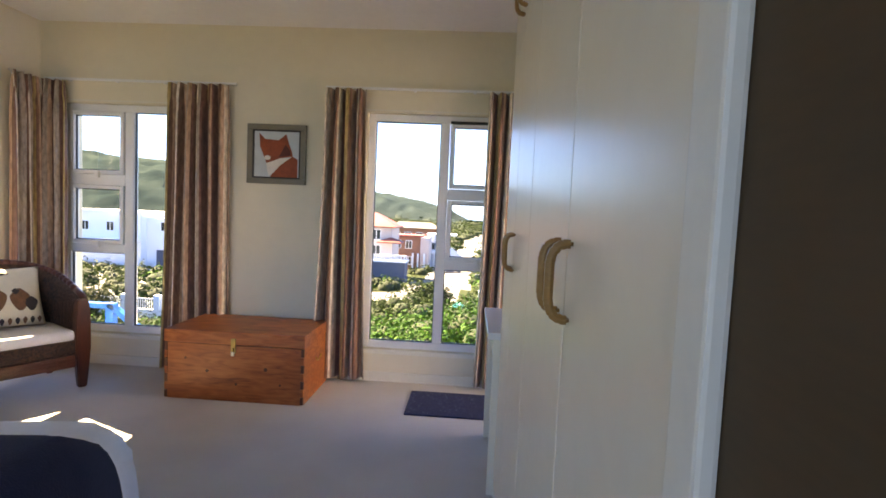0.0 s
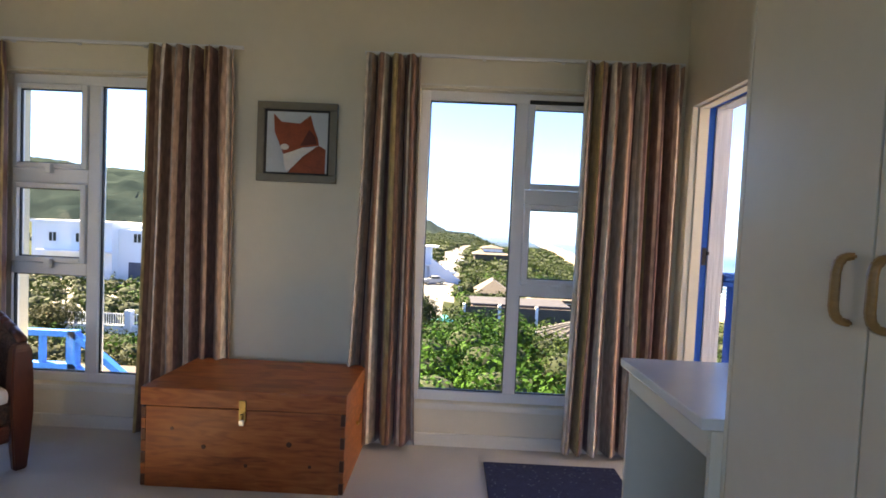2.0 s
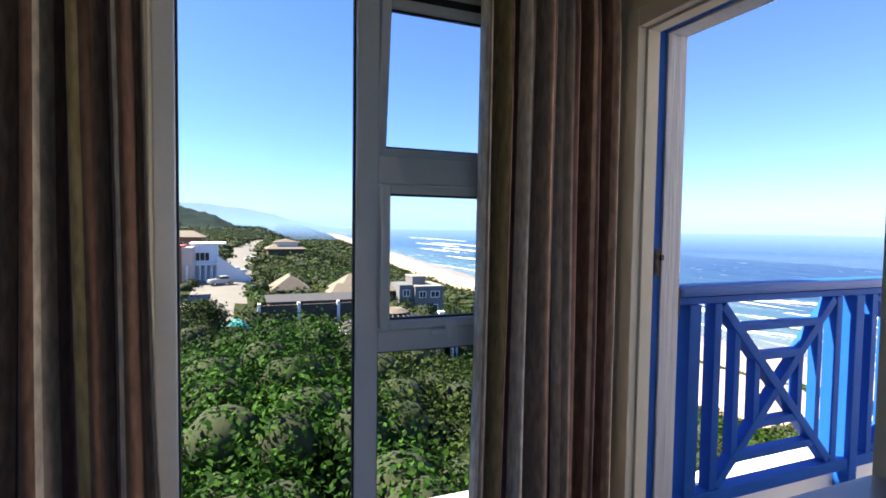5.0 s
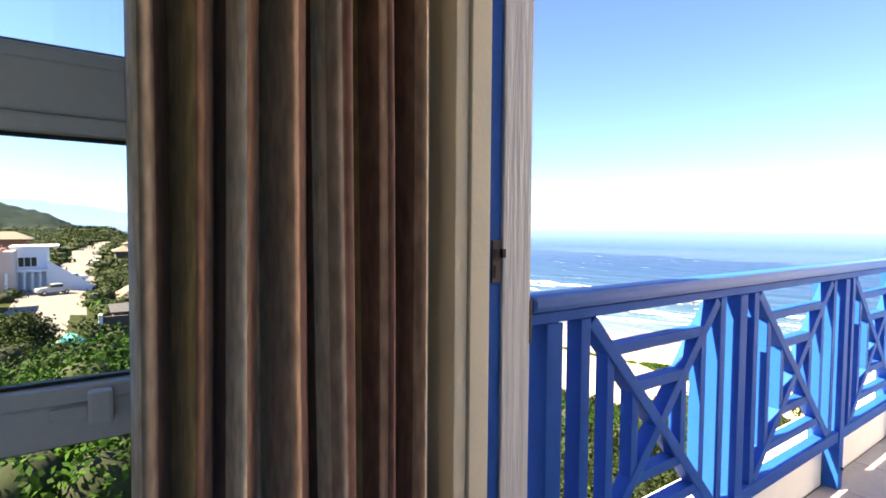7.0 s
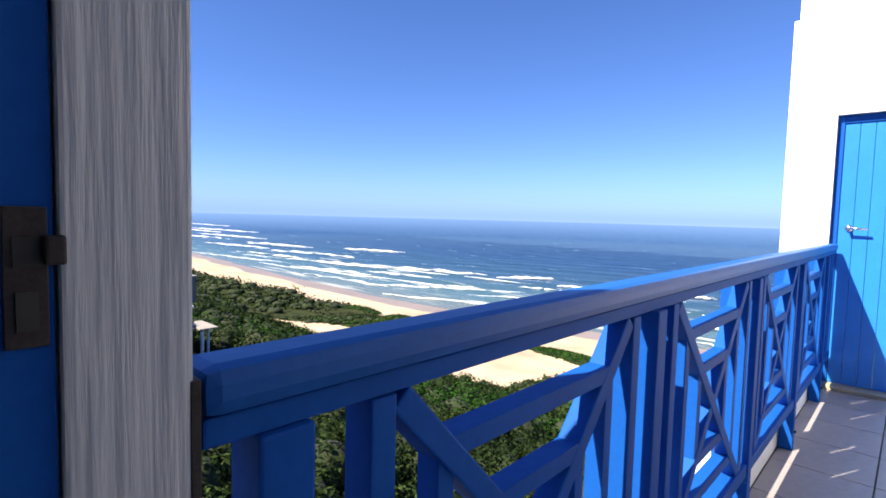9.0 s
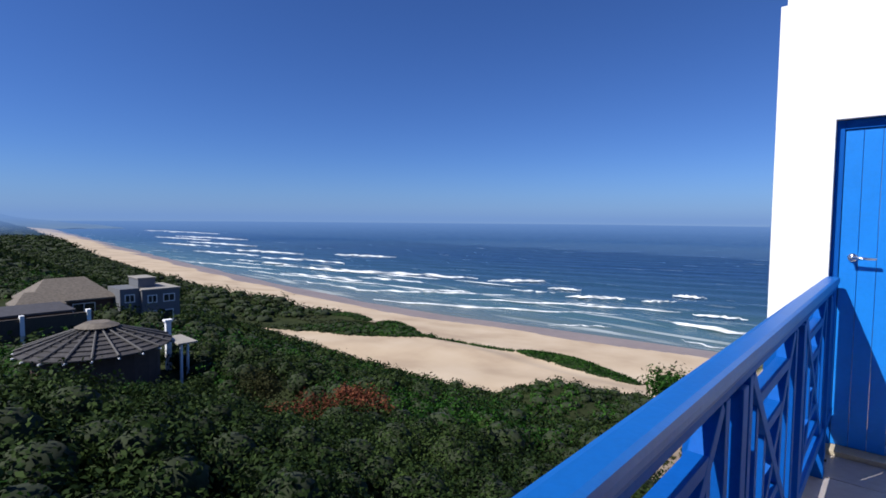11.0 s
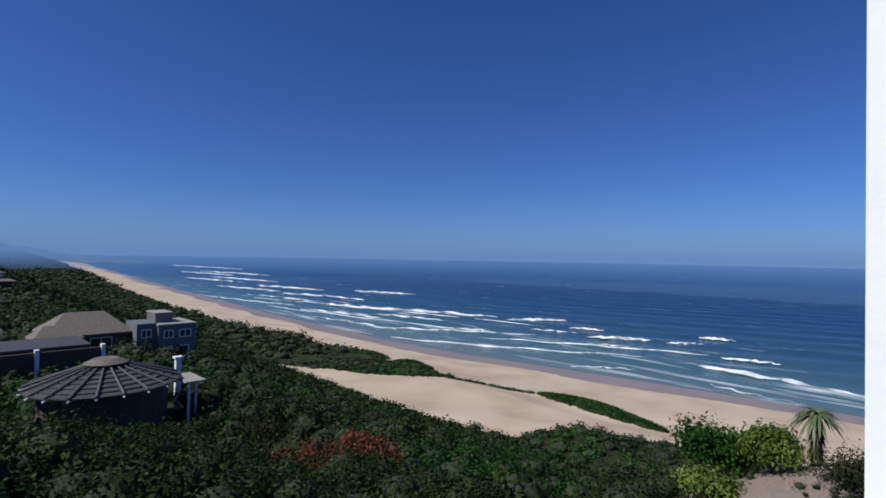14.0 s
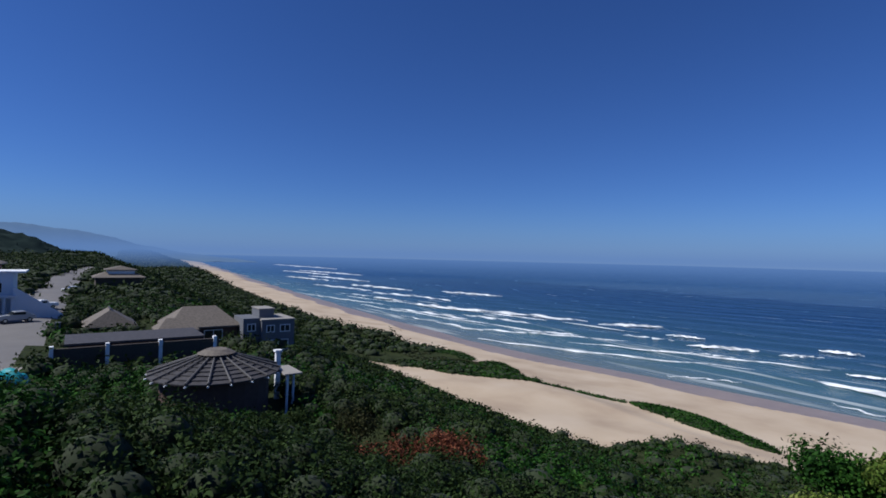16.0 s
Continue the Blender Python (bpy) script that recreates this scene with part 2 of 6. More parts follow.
# ---- building helpers ----
def box(bm, x0, x1, y0, y1, z0, z1, bevel=0.0, m=None):
    """Adds a box, its edges rounded by bevel, turned by m."""
    vs = bmesh.ops.create_cube(bm, size=1.0)["verts"]
    bmesh.ops.scale(bm, vec=(abs(x1 - x0), abs(y1 - y0), abs(z1 - z0)), verts=vs)
    bmesh.ops.translate(bm, vec=((x0 + x1) / 2, (y0 + y1) / 2, (z0 + z1) / 2), verts=vs)
    if m is not None:
        bmesh.ops.transform(bm, matrix=m, verts=vs)
    if bevel:
        es = list({e for v in vs for e in v.link_edges})
        bmesh.ops.bevel(bm, geom=es, offset=bevel, segments=2, affect="EDGES", profile=0.6)
    return bm


def boxes(*dims, bevel=0.0):
    bm = bmesh.new()
    for d in dims:
        box(bm, *d, bevel=bevel)
    return bm


def bar(bm, a, b, w, d, bevel=0.004):
    """Adds a square bar from a to b, w wide in the plane of the rail and d deep."""
    a, b = Vector(a), Vector(b)
    ax = (b - a).normalized()
    side = ax.cross(Vector((0, 1, 0))).normalized()
    m = Matrix((side, ax, side.cross(ax))).transposed().to_4x4()
    m.translation = (a + b) / 2
    ln = (b - a).length
    return box(bm, -w / 2, w / 2, -ln / 2, ln / 2, -d / 2, d / 2, bevel, m)


def tube(bm, a, b, r0, r1=None, seg=10):
    """Adds a round bar from a to b."""
    a, b = Vector(a), Vector(b)
    m = (b - a).to_track_quat("Z", "Y").to_matrix().to_4x4()
    m.translation = (a + b) / 2
    bmesh.ops.create_cone(bm, cap_ends=True, segments=seg, radius1=r0, radius2=r0 if r1 is None else r1, depth=(b - a).length, matrix=m)
    return bm


def put(name, bm, material, smooth=False):
    me = bpy.data.meshes.new(name)
    bmesh.ops.recalc_face_normals(bm, faces=bm.faces)
    bm.to_mesh(me)
    bm.free()
    for q in material if isinstance(material, (list, tuple)) else [material]:
        me.materials.append(q)
    if smooth:
        me.polygons.foreach_set("use_smooth", [True] * len(me.polygons))
    return new(name, me)


def part(name, bm, material, parent, label="", smooth=False):
    ob = put(name, bm, material, smooth)
    ob.parent = parent
    ob.matrix_parent_inverse = parent.matrix_world.inverted()
    if label:
        ob["label"] = label
    return ob


def thing(name, label, category, at=(0, 0, 0), group="", kind=""):
    """An Empty at the base of a thing; its parts are given in world places."""
    ob = new(name)
    ob.location = at
    ob.matrix_world = Matrix.Translation(at)
    bpy.context.view_layer.update()
    return tagged(ob, label, category, group, kind)


def struct(name, bm, material, label="", category="", smooth=False):
    return tagged(put(name, bm, material, smooth), label, category, kind="structure")


def raw(name, verts, faces, material, smooth=False):
    me = bpy.data.meshes.new(name)
    verts = np.asarray(verts, dtype=np.float32)
    faces = np.asarray(faces, dtype=np.int32)
    k = faces.shape[1]
    me.vertices.add(len(verts))
    me.vertices.foreach_set("co", verts.ravel())
    me.loops.add(faces.size)
    me.loops.foreach_set("vertex_index", faces.ravel())
    me.polygons.add(len(faces))
    me.polygons.foreach_set("loop_start", np.arange(0, faces.size, k, dtype=np.int32))
    me.update(calc_edges=True)
    for q in material if isinstance(material, (list, tuple)) else [material]:
        me.materials.append(q)
    if smooth:
        me.polygons.foreach_set("use_smooth", [True] * len(me.polygons))
    return new(name, me)


# ---- the room's shell ----
WY, WO = 4.64, 4.88          # inner and outer face of the window wall
EX, EO = 1.15, 1.345         # inner and outer face of the balcony wall
WX = -2.95                   # inner face of the far side wall
SY, CZ, ROOF = -1.4, 2.68, 2.74
WIN_R, WIN_L = (-0.35, 0.78), (-2.80, -1.67)
WZ0, WZ1 = 0.25, 2.065
DY0, DY1, DZ = 3.765, 4.535, 2.0   # balcony doorway

struct("floor", boxes((WX - 0.2, EX, SY - 0.2, WY, -0.25, 0.0)), M["carpet"], "cream cut-pile carpet over the bedroom floor", "floor")
struct("ceiling", boxes((WX - 0.2, EO, SY - 0.2, WO, CZ, ROOF)), M["ceiling"], "plain white painted ceiling", "ceiling")
struct("wall_north", boxes(
    (WX - 0.2, WIN_L[0], WY, WO, -6, CZ), (WIN_L[1], WIN_R[0], WY, WO, -6, CZ), (WIN_R[1], EO, WY, WO, -6, CZ),
    (WIN_L[0], WIN_L[1], WY, WO, WZ1, CZ), (WIN_R[0], WIN_R[1], WY, WO, WZ1, CZ),
    (WIN_L[0], WIN_L[1], WY, WO, -6, WZ0), (WIN_R[0], WIN_R[1], WY, WO, -6, WZ0)), M["wall"], "cream painted plaster wall with two tall windows", "wall")
struct("wall_east", boxes(
    (EX, EO, SY, DY0, -6, CZ), (EX, EO, DY0, DY1, DZ, CZ), (EX, EO, DY1, WY, -6, CZ), (EX, EO, DY0, DY1, -6, -0.01)), M["wall"], "cream painted plaster wall around the balcony doorway", "wall")
struct("wall_west", boxes(
    (WX - 0.2, WX, SY, 3.84, -6, CZ), (WX - 0.2, WX, 4.26, WY, -6, CZ), (WX - 0.2, WX, 3.84, 4.26, 2.1, CZ), (WX - 0.2, WX, 3.84, 4.26, -6, 0.0)), M["wall"], "cream painted plaster wall with a tall glazed opening", "wall")
# the wide opening is unseen and added to brighten the room
struct("wall_south", boxes((WX - 0.2, -2.85, SY - 0.2, SY, -6, CZ), (0.3, EO, SY - 0.2, SY, -6, CZ), (-2.85, 0.3, SY - 0.2, SY, -6, 0.1), (-2.85, 0.3, SY - 0.2, SY, 2.5, CZ)), M["wall"], "cream painted wall with an unseen opening added for light", "wall")
# unseen overhang, added and sized to block sun at the windows only
struct("eave", boxes((WX - 3.5, 0.2, WO, WO + 0.78, CZ, ROOF)), M["render"], "unseen white overhang added to keep sun off the windows", "roof")
struct("skirting", boxes((WX, WIN_L[0] + 0.3, WY - 0.014, WY, 0, 0.075), (WIN_L[0] + 0.302, EX - 0.012, WY - 0.014, WY, 0, 0.075), bevel=0.003), M["trim"], "low cream painted skirting board", "skirting")

# west glazing: a plain narrow frame
wf = struct("window_3", boxes((WX - 0.13, WX - 0.07, 3.84, 3.88, 0.0, 2.1), (WX - 0.13, WX - 0.07, 4.22, 4.26, 0.0, 2.1), (WX - 0.13, WX - 0.07, 3.88, 4.22, 1.28, 1.46),
            (WX - 0.13, WX - 0.07, 3.88, 4.22, 2.04, 2.1), (WX - 0.13, WX - 0.07, 3.88, 4.22, 0.0, 0.06), bevel=0.004), M["white"], "tall narrow white aluminium window", "window")


def pane(name, bm, parent):
    ob = part(name, bm, M["glass"], parent)
    ob.visible_shadow = False
    return ob


pane("pane", boxes((WX - 0.103, WX - 0.097, 3.88, 4.22, 0.06, 1.28)), wf)
pane("pane", boxes((WX - 0.103, WX - 0.097, 3.88, 4.22, 1.46, 2.04)), wf)


# ---- the two tall windows ----
def tall_window(name, span, flip, label, tilt):
    x0, x1 = span
    y0, y1 = 4.69, 4.75
    fw = 0.055
    m0, m1 = (x0 + 0.555, x0 + 0.625) if not flip else (x1 - 0.625, x1 - 0.555)
    wide = (x0 + fw, m0) if not flip else (m1, x1 - fw)
    slim = (m1, x1 - fw) if not flip else (x0 + fw, m0)
    root = thing(name, label, "window", (x0, y1, WZ0), kind="structure")
    part("window_frame", boxes((x0, x0 + fw, y0, y1, WZ0, WZ1), (x1 - fw, x1, y0, y1, WZ0, WZ1), (x0 + fw, x1 - fw, y0, y1, WZ0, WZ0 + fw), (x0 + fw, x1 - fw, y0, y1, WZ1 - fw, WZ1),
         (m0, m1, y0, y1, WZ0 + fw, WZ1 - fw), (slim[0], slim[1], y0, y1, 1.43, 1.515), (slim[0], slim[1], y0, y1, 0.89, 0.96), bevel=0.005), M["white"], root)
    part("window_sill", boxes((x0 + 0.003, x1 - 0.003, WY - 0.012, y0, WZ0 - 0.035, WZ0 - 0.002), bevel=0.006), M["trim"], root, "cream plaster window ledge")
    part("outer_sill", boxes((x0 + 0.003, x1 - 0.003, y1, WO + 0.04, WZ0 - 0.03, WZ0 - 0.002), bevel=0.004), M["render"], root, "white outside ledge")
    part("lintel_strip", boxes((x0 - 0.03, x1 + 0.03, WY - 0.008, WY - 0.001, WZ1 + 0.012, WZ1 + 0.022)), M["trim"], root)
    yg = 4.722

    def glazed(a, b, z0, z1, y):
        part("gasket", boxes((a, b, y - 0.012, y + 0.006, z0, z0 + 0.007), (a, b, y - 0.012, y + 0.006, z1 - 0.007, z1), (a, a + 0.006, y - 0.012, y + 0.006, z0 + 0.007, z1 - 0.007), (b - 0.006, b, y - 0.012, y + 0.006, z0 + 0.007, z1 - 0.007)), M["gasket"], root)
        pane("pane", boxes((a + 0.001, b - 0.001, y, y + 0.005, z0 + 0.001, z1 - 0.001)), root)

    glazed(wide[0], wide[1], WZ0 + fw, WZ1 - fw, yg)
    glazed(slim[0], slim[1], WZ0 + fw, 0.89, yg)
    for z0, z1, hung in ((1.515, WZ1 - fw, tilt), (0.96, 1.43, 0.0)):
        a, b, s = slim[0] + 0.004, slim[1] - 0.004, 0.032
        sash = part("sash", boxes((a, a + s, 4.675, 4.735, z0 + 0.003, z1 - 0.003), (b - s, b, 4.675, 4.735, z0 + 0.003, z1 - 0.003), (a + s, b - s, 4.675, 4.735, z0 + 0.003, z0 + s), (a + s, b - s, 4.675, 4.735, z1 - s, z1 - 0.003), bevel=0.006), M["white"], root)
        g = boxes((a + s, b - s, 4.70, 4.715, z0 + s, z0 + s + 0.006), (a + s, b - s, 4.70, 4.715, z1 - s - 0.006, z1 - s), (a + s, a + s + 0.005, 4.70, 4.715, z0 + s, z1 - s), (b - s - 0.005, b - s, 4.70, 4.715, z0 + s, z1 - s))
        kids = [part("gasket", g, M["gasket"], sash), pane("pane", boxes((a + s + 0.001, b - s - 0.001, 4.705, 4.71, z0 + s + 0.001, z1 - s - 0.001)), sash)]
        mid = (a + b) / 2
        if hung:
            # black strip painted in for the shaded gap above the tilted sash
            part("head_gasket", boxes((a, b, 4.674, 4.69, z1 - 0.003, z1 + 0.016)), M["gasket"], root)
        else:
            h = boxes((mid - 0.05, mid - 0.0, 4.662, 4.675, z0 - 0.02, z0 + 0.0), bevel=0.003)
            box(h, mid + 0.0, mid + 0.035, 4.645, 4.675, z0 - 0.03, z0 + 0.025, 0.006)
            kids.append(part("catch", h, M["white"], sash, "white window catch"))
        if hung:
            piv = Vector((mid, 4.70, z1))
            turn = Matrix.Translation(piv) @ Matrix.Rotation(radians(hung), 4, "X") @ Matrix.Translation(-piv)
            sash.data.transform(turn)
            for k in kids:
                k.data.transform(turn)
    return root


tall_window("window_1", WIN_R, False, "tall white aluminium window with a tilted top sash", 7.0)
tall_window("window_2", WIN_L, True, "tall white aluminium window with closed sashes", 0.0)


# ---- curtains ----
def curtain(x0, x1, label, flare=0.03, folds=6, shift=0.0, depth=0.045, turned=None):
    nu, nv = folds * 14, 40
    z1, z0 = 2.215, 0.03
    bm = bmesh.new()
    uvl = bm.loops.layers.uv.new("UVMap")
    rng = random.Random(int(abs(x0) * 1000) + folds)
    ph = [rng.uniform(-0.5, 0.5) for _ in range(folds + 2)]
    grid = []
    for j in range(nv + 1):
        v = j / nv
        z = z1 + (z0 - z1) * v
        row = []
        for i in range(nu + 1):
            u = i / nu
            wob = 0.012 * math.sin(u * 9 + v * 3 + shift) * v
            spread = flare * v ** 1.3
            x = (x0 - spread) + (x1 - x0 + 2 * spread) * u + wob
            k = min(int(u * folds), folds - 1)
            pinch = min(1.0, 0.45 + v * 4.5)
            w = math.sin(u * folds * 2 * math.pi + ph[k] * v * 1.2 + 0.5 * math.sin(u * 5 + shift))
            w += 0.32 * math.sin(u * folds * 4 * math.pi + 1.3 + ph[k] * 2) * (1 if v > 0.06 else 2.2)
            y = 4.565 - depth * w * pinch
            row.append(bm.verts.new((x, y, z + (0.006 * math.sin(u * folds * 6.28) if j == 0 else 0))))
        grid.append(row)
    for j in range(nv):
        for i in range(nu):
            f = bm.faces.new((grid[j][i], grid[j + 1][i], grid[j + 1][i + 1], grid[j][i + 1]))
            f.smooth = True
            for lp, (a, b) in zip(f.loops, ((i, j), (i, j + 1), (i + 1, j + 1), (i + 1, j))):
                lp[uvl].uv = (a / nu * folds * 0.26 + shift, b / nv)
    root = thing("curtain", label, "curtain", (x0, 4.565, 0), group="striped curtains")
    ob = part("cloth", bm, M["curtain"], root, smooth=True)
    so = ob.modifiers.new("thickness", "SOLIDIFY")
    so.thickness = 0.004
    for k in range(folds):
        xx = x0 + (x1 - x0) * (k + 0.3) / folds
        bm = bmesh.new()
        tube(bm, (xx, 4.57, 2.19), (xx, 4.6, 2.225), 0.003, seg=6)
        part("hook", bm, M["white"], root)
    if turned is not None:
        root.matrix_world = turned @ root.matrix_world
    return root


curtain(-1.86, -1.40, "striped brown and gold curtain beside the chest", 0.035, 6, 0.35)
curtain(-0.65, -0.35, "narrow gathered striped brown curtain beside the chest", 0.05, 4, 0.8)
curtain(0.56, 1.10, "striped brown and gold curtain by the balcony door", 0.02, 7, 0.12, 0.05)
curtain(-2.9, -2.70, "striped brown curtain in the room corner", 0.02, 3, 0.55)
c5 = curtain(4.3, 4.6, "striped brown curtain on the side wall", 0.01, 5, 0.6)
c5.matrix_world = Matrix.Translation((WX + 4.64, 0.0, 0.0)) @ Matrix.Rotation(radians(90), 4, "Z") @ c5.matrix_world
for a, b in ((WX + 0.06, -1.36), (-0.67, 1.12)):
    rail = thing("curtain_rail", "slim white curtain track fixed to the wall", "curtain rail", (a, WY, 2.22), group="curtain tracks")
    part("track", boxes((a, b, 4.597, 4.617, 2.225, 2.243), bevel=0.003), M["white"], rail)
    for k in range(4):
        xx = a + (b - a) * (k + 0.5) / 4
        part("bracket", boxes((xx - 0.01, xx + 0.01, 4.617, WY, 2.222, 2.246), bevel=0.002), M["white"], rail)

# ---- balcony doorway lining ----
df = thing("door_frame", "doorway lining with a blue rebate and weathered white boards", "door frame", (EX, DY1, 0), kind="structure")
part("inner_lining", boxes((EX - 0.012, 1.172, DY1 - 0.012, DY1 + 0.045, 0, DZ + 0.05), (EX - 0.012, 1.172, DY0 - 0.045, DY0 + 0.012, 0, DZ + 0.05), (EX - 0.012, 1.172, DY0 + 0.013, DY1 - 0.013, DZ - 0.012, DZ + 0.05), bevel=0.003), M["wall"], df, "cream painted inner lining")
part("middle_lining", boxes((1.174, 1.228, DY1 - 0.02, DY1, 0, DZ), (1.174, 1.228, DY0, DY0 + 0.02, 0, DZ), (1.174, 1.228, DY0 + 0.02, DY1 - 0.02, DZ - 0.02, DZ), bevel=0.003), M["wall"], df)
part("blue_rebate", boxes((1.23, 1.266, DY1 - 0.012, DY1, 0, DZ), (1.23, 1.266, DY0, DY0 + 0.012, 0, DZ), (1.23, 1.266, DY0 + 0.012, DY1 - 0.012, DZ - 0.012, DZ), bevel=0.002), M["bluepaint"], df, "ultramarine painted rebate")
part("outer_board", boxes((1.268, 1.356, DY1 - 0.018, DY1, 0, DZ), bevel=0.004), M["plank"], df, "weathered white board with raised grain")
part("outer_board", boxes((1.268, 1.356, DY0, DY0 + 0.018, 0, DZ), bevel=0.004), M["plank"], df, "weathered white board with raised grain")
part("head_board", boxes((1.268, 1.356, DY0 + 0.018, DY1 - 0.018, DZ - 0.018, DZ), bevel=0.004), M["plank"], df)
part("threshold", boxes((EX, EO, DY0, DY1, -0.008, 0.012), bevel=0.004), M["plank"], df)
keep = part("strike_plate", boxes((1.238, 1.262, DY1 - 0.0165, DY1 - 0.0125, 1.13, 1.225), bevel=0.001), M["iron"], df, "rusty black iron strike plate")
# two dark blocks on the plate stand in for the shade inside its holes
part("latch_hole", boxes((1.243, 1.257, DY1 - 0.019, DY1 - 0.017, 1.185, 1.205)), M["gap"], keep)
part("bolt_hole", boxes((1.244, 1.256, DY1 - 0.019, DY1 - 0.017, 1.142, 1.168)), M["gap"], keep)
part("lip", boxes((1.259, 1.271, DY1 - 0.026, DY1 - 0.017, 1.186, 1.206), bevel=0.002), M["iron"], keep)

# ---- wardrobe, desk, mirror ----
FX = 0.65
YS = [1.13, 1.61, 2.17, 2.65, 3.08]


def cup_handle(bm, y, z0, z1):
    """A bow handle of turned-in wood, standing off the door."""
    t, w, off = 0.007, 0.0095, 0.034
    x0 = FX - 0.018
    pts = [(x0, z1), (x0 - off * 0.45, z1), (x0 - off * 0.82, z1 - 0.008), (x0 - off, z1 - 0.026), (x0 - off, z0 + 0.026), (x0 - off * 0.82, z0 + 0.008), (x0 - off * 0.45, z0), (x0, z0)]
    ring = []
    for i, (x, z) in enumerate(pts):
        a, b = pts[max(i - 1, 0)], pts[min(i + 1, len(pts) - 1)]
        d = Vector((b[0] - a[0], b[1] - a[1])).normalized()
        nx, nz = -d.y, d.x
        ring.append([bm.verts.new((x + nx * t * s, y + w * q, z + nz * t * s)) for s, q in ((1, 1), (1, -1), (-1, -1), (-1, 1))])
    for a, b in zip(ring, ring[1:]):
        for k in range(4):
            bm.faces.new((a[k], a[(k + 1) % 4], b[(k + 1) % 4], b[k]))
    bm.faces.new(ring[0])
    bm.faces.new(ring[-1][::-1])
    bmesh.ops.bevel(bm, geom=bm.edges[:], offset=0.004, segments=2, affect="EDGES")
    return bm


wd = thing("wardrobe", "built-in cream wardrobe with full-height doors and wooden handles", "wardrobe", (FX, 2.0, 0))
# the carcass is coloured dark to paint shade into the door gaps
part("body", boxes((FX + 0.002, EX - 0.003, YS[0], YS[-1], 0.0, CZ - 0.003)), M["gap"], wd, "carcass coloured dark as shade in the door gaps")
part("end_panel", boxes((FX - 0.018, EX - 0.003, YS[-1] + 0.001, YS[-1] + 0.019, 0.0, CZ - 0.003), bevel=0.001), M["board"], wd)
side = (1, -1, 1, -1)
for i in range(4):
    a, b = YS[i] + 0.003, YS[i + 1] - 0.003
    d = part("door", boxes((FX - 0.018, FX, a, b, 0.07, 1.985), bevel=0.0015), M["board"], wd)
    y = (b - 0.04) if side[i] > 0 else (a + 0.04)
    part("handle", cup_handle(bmesh.new(), y, 1.148 if i < 2 else 1.12, 1.268 if i < 2 else 1.248), M["handle"], d, "varnished beech bow handle", True)
    u = part("upper_door", boxes((FX - 0.018, FX, a, b, 1.99, CZ - 0.03), bevel=0.0015), M["board"], wd)
    part("handle", cup_handle(bmesh.new(), y, 2.055, 2.187), M["handle"], u, "varnished beech bow handle", True)
part("plinth", boxes((FX + 0.0, FX + 0.0015, YS[0], YS[-1], 0.0, 0.069)), M["trim"], wd)

# one dark brown over the whole side wall
pw = struct("wall_nib", boxes((FX - 0.02, EX, SY, YS[0] - 0.012, 0, CZ - 0.002)), M["brown"], "plain dark brown side wall near the wardrobe", "wall")
part("edge_strip", boxes((FX - 0.035, FX - 0.02, YS[0] - 0.06, YS[0] - 0.013, 0, CZ - 0.002), bevel=0.004), M["trim"], pw)

dk = thing("dressing_table", "white laminate dressing table beside the wardrobe", "table", (0.86, 3.4, 0))
bm = bmesh.new()
box(bm, 0.572, EX - 0.003, 3.102, 3.775, 0.742, 0.775, 0.004)
part("tabletop", bm, M["desk"], dk)
part("apron", boxes((0.60, 0.616, 3.12, 3.735, 0.66, 0.741), bevel=0.001), M["board"], dk)
part("side_panel", boxes((0.60, EX - 0.01, 3.736, 3.752, 0.0, 0.741), bevel=0.001), M["board"], dk)
part("side_panel", boxes((0.60, EX - 0.01, 3.102, 3.118, 0.0, 0.741), bevel=0.001), M["board"], dk)

mi = thing("mirror", "frameless arched wall mirror above the dressing table", "mirror", (EX, 3.55, 0.86))
bm = bmesh.new()
yc, hw, zb, zs = 3.53, 0.24, 0.86, 1.42
prof = [(yc - hw, zb), (yc + hw, zb)] + [(yc + hw * math.cos(a), zs + 0.31 * math.sin(a)) for a in [math.pi * k / 32 for k in range(33)]]
front = [bm.verts.new((EX - 0.010, y, z)) for y, z in prof]
back = [bm.verts.new((EX - 0.004, y, z)) for y, z in prof]
bm.faces.new(front)
bm.faces.new(back[::-1])
for k in range(len(prof)):
    bm.faces.new((front[k], front[(k + 1) % len(prof)], back[(k + 1) % len(prof)], back[k]))
part("mirror_glass", bm, M["mirror"], mi)
part("backing", boxes((EX - 0.004, EX - 0.001, 3.3, 3.76, 0.78, 0.859), bevel=0.001), M["board"], mi, "white strip below the glass")

# ---- pine chest ----
x0, x1, y0, y1, h = -1.545, -0.592, 4.025, 4.57, 0.472
ch = thing("blanket_chest", "oiled pine blanket chest with a brass hasp under the picture", "chest", ((x0 + x1) / 2, y0, 0))
part("lid", boxes((x0 - 0.004, x1 + 0.004, y0 - 0.004, y1, 0.385, h), bevel=0.006), M["pine"], ch)
bd = part("body", boxes((x0 + 0.0205, x1 - 0.0205, y0 + 0.001, y1, 0.0, 0.382), bevel=0.003), M["pine"], ch)
part("side_board", boxes((x0, x0 + 0.02, y0 + 0.02, y1, 0.0, 0.382), bevel=0.002), M["pine"], ch)
part("side_board", boxes((x1 - 0.02, x1, y0 + 0.02, y1, 0.0, 0.382), bevel=0.002), M["pine"], ch)
for xa in (x0, x1 - 0.02):
    for k in range(7):
        part("dovetail", boxes((xa, xa + 0.02, y0, y0 + 0.0195, 0.004 + k * 0.054, 0.004 + k * 0.054 + 0.05), bevel=0.001), M["pine"] if k % 2 else M["knot"], ch)
hx = (x0 + x1) / 2
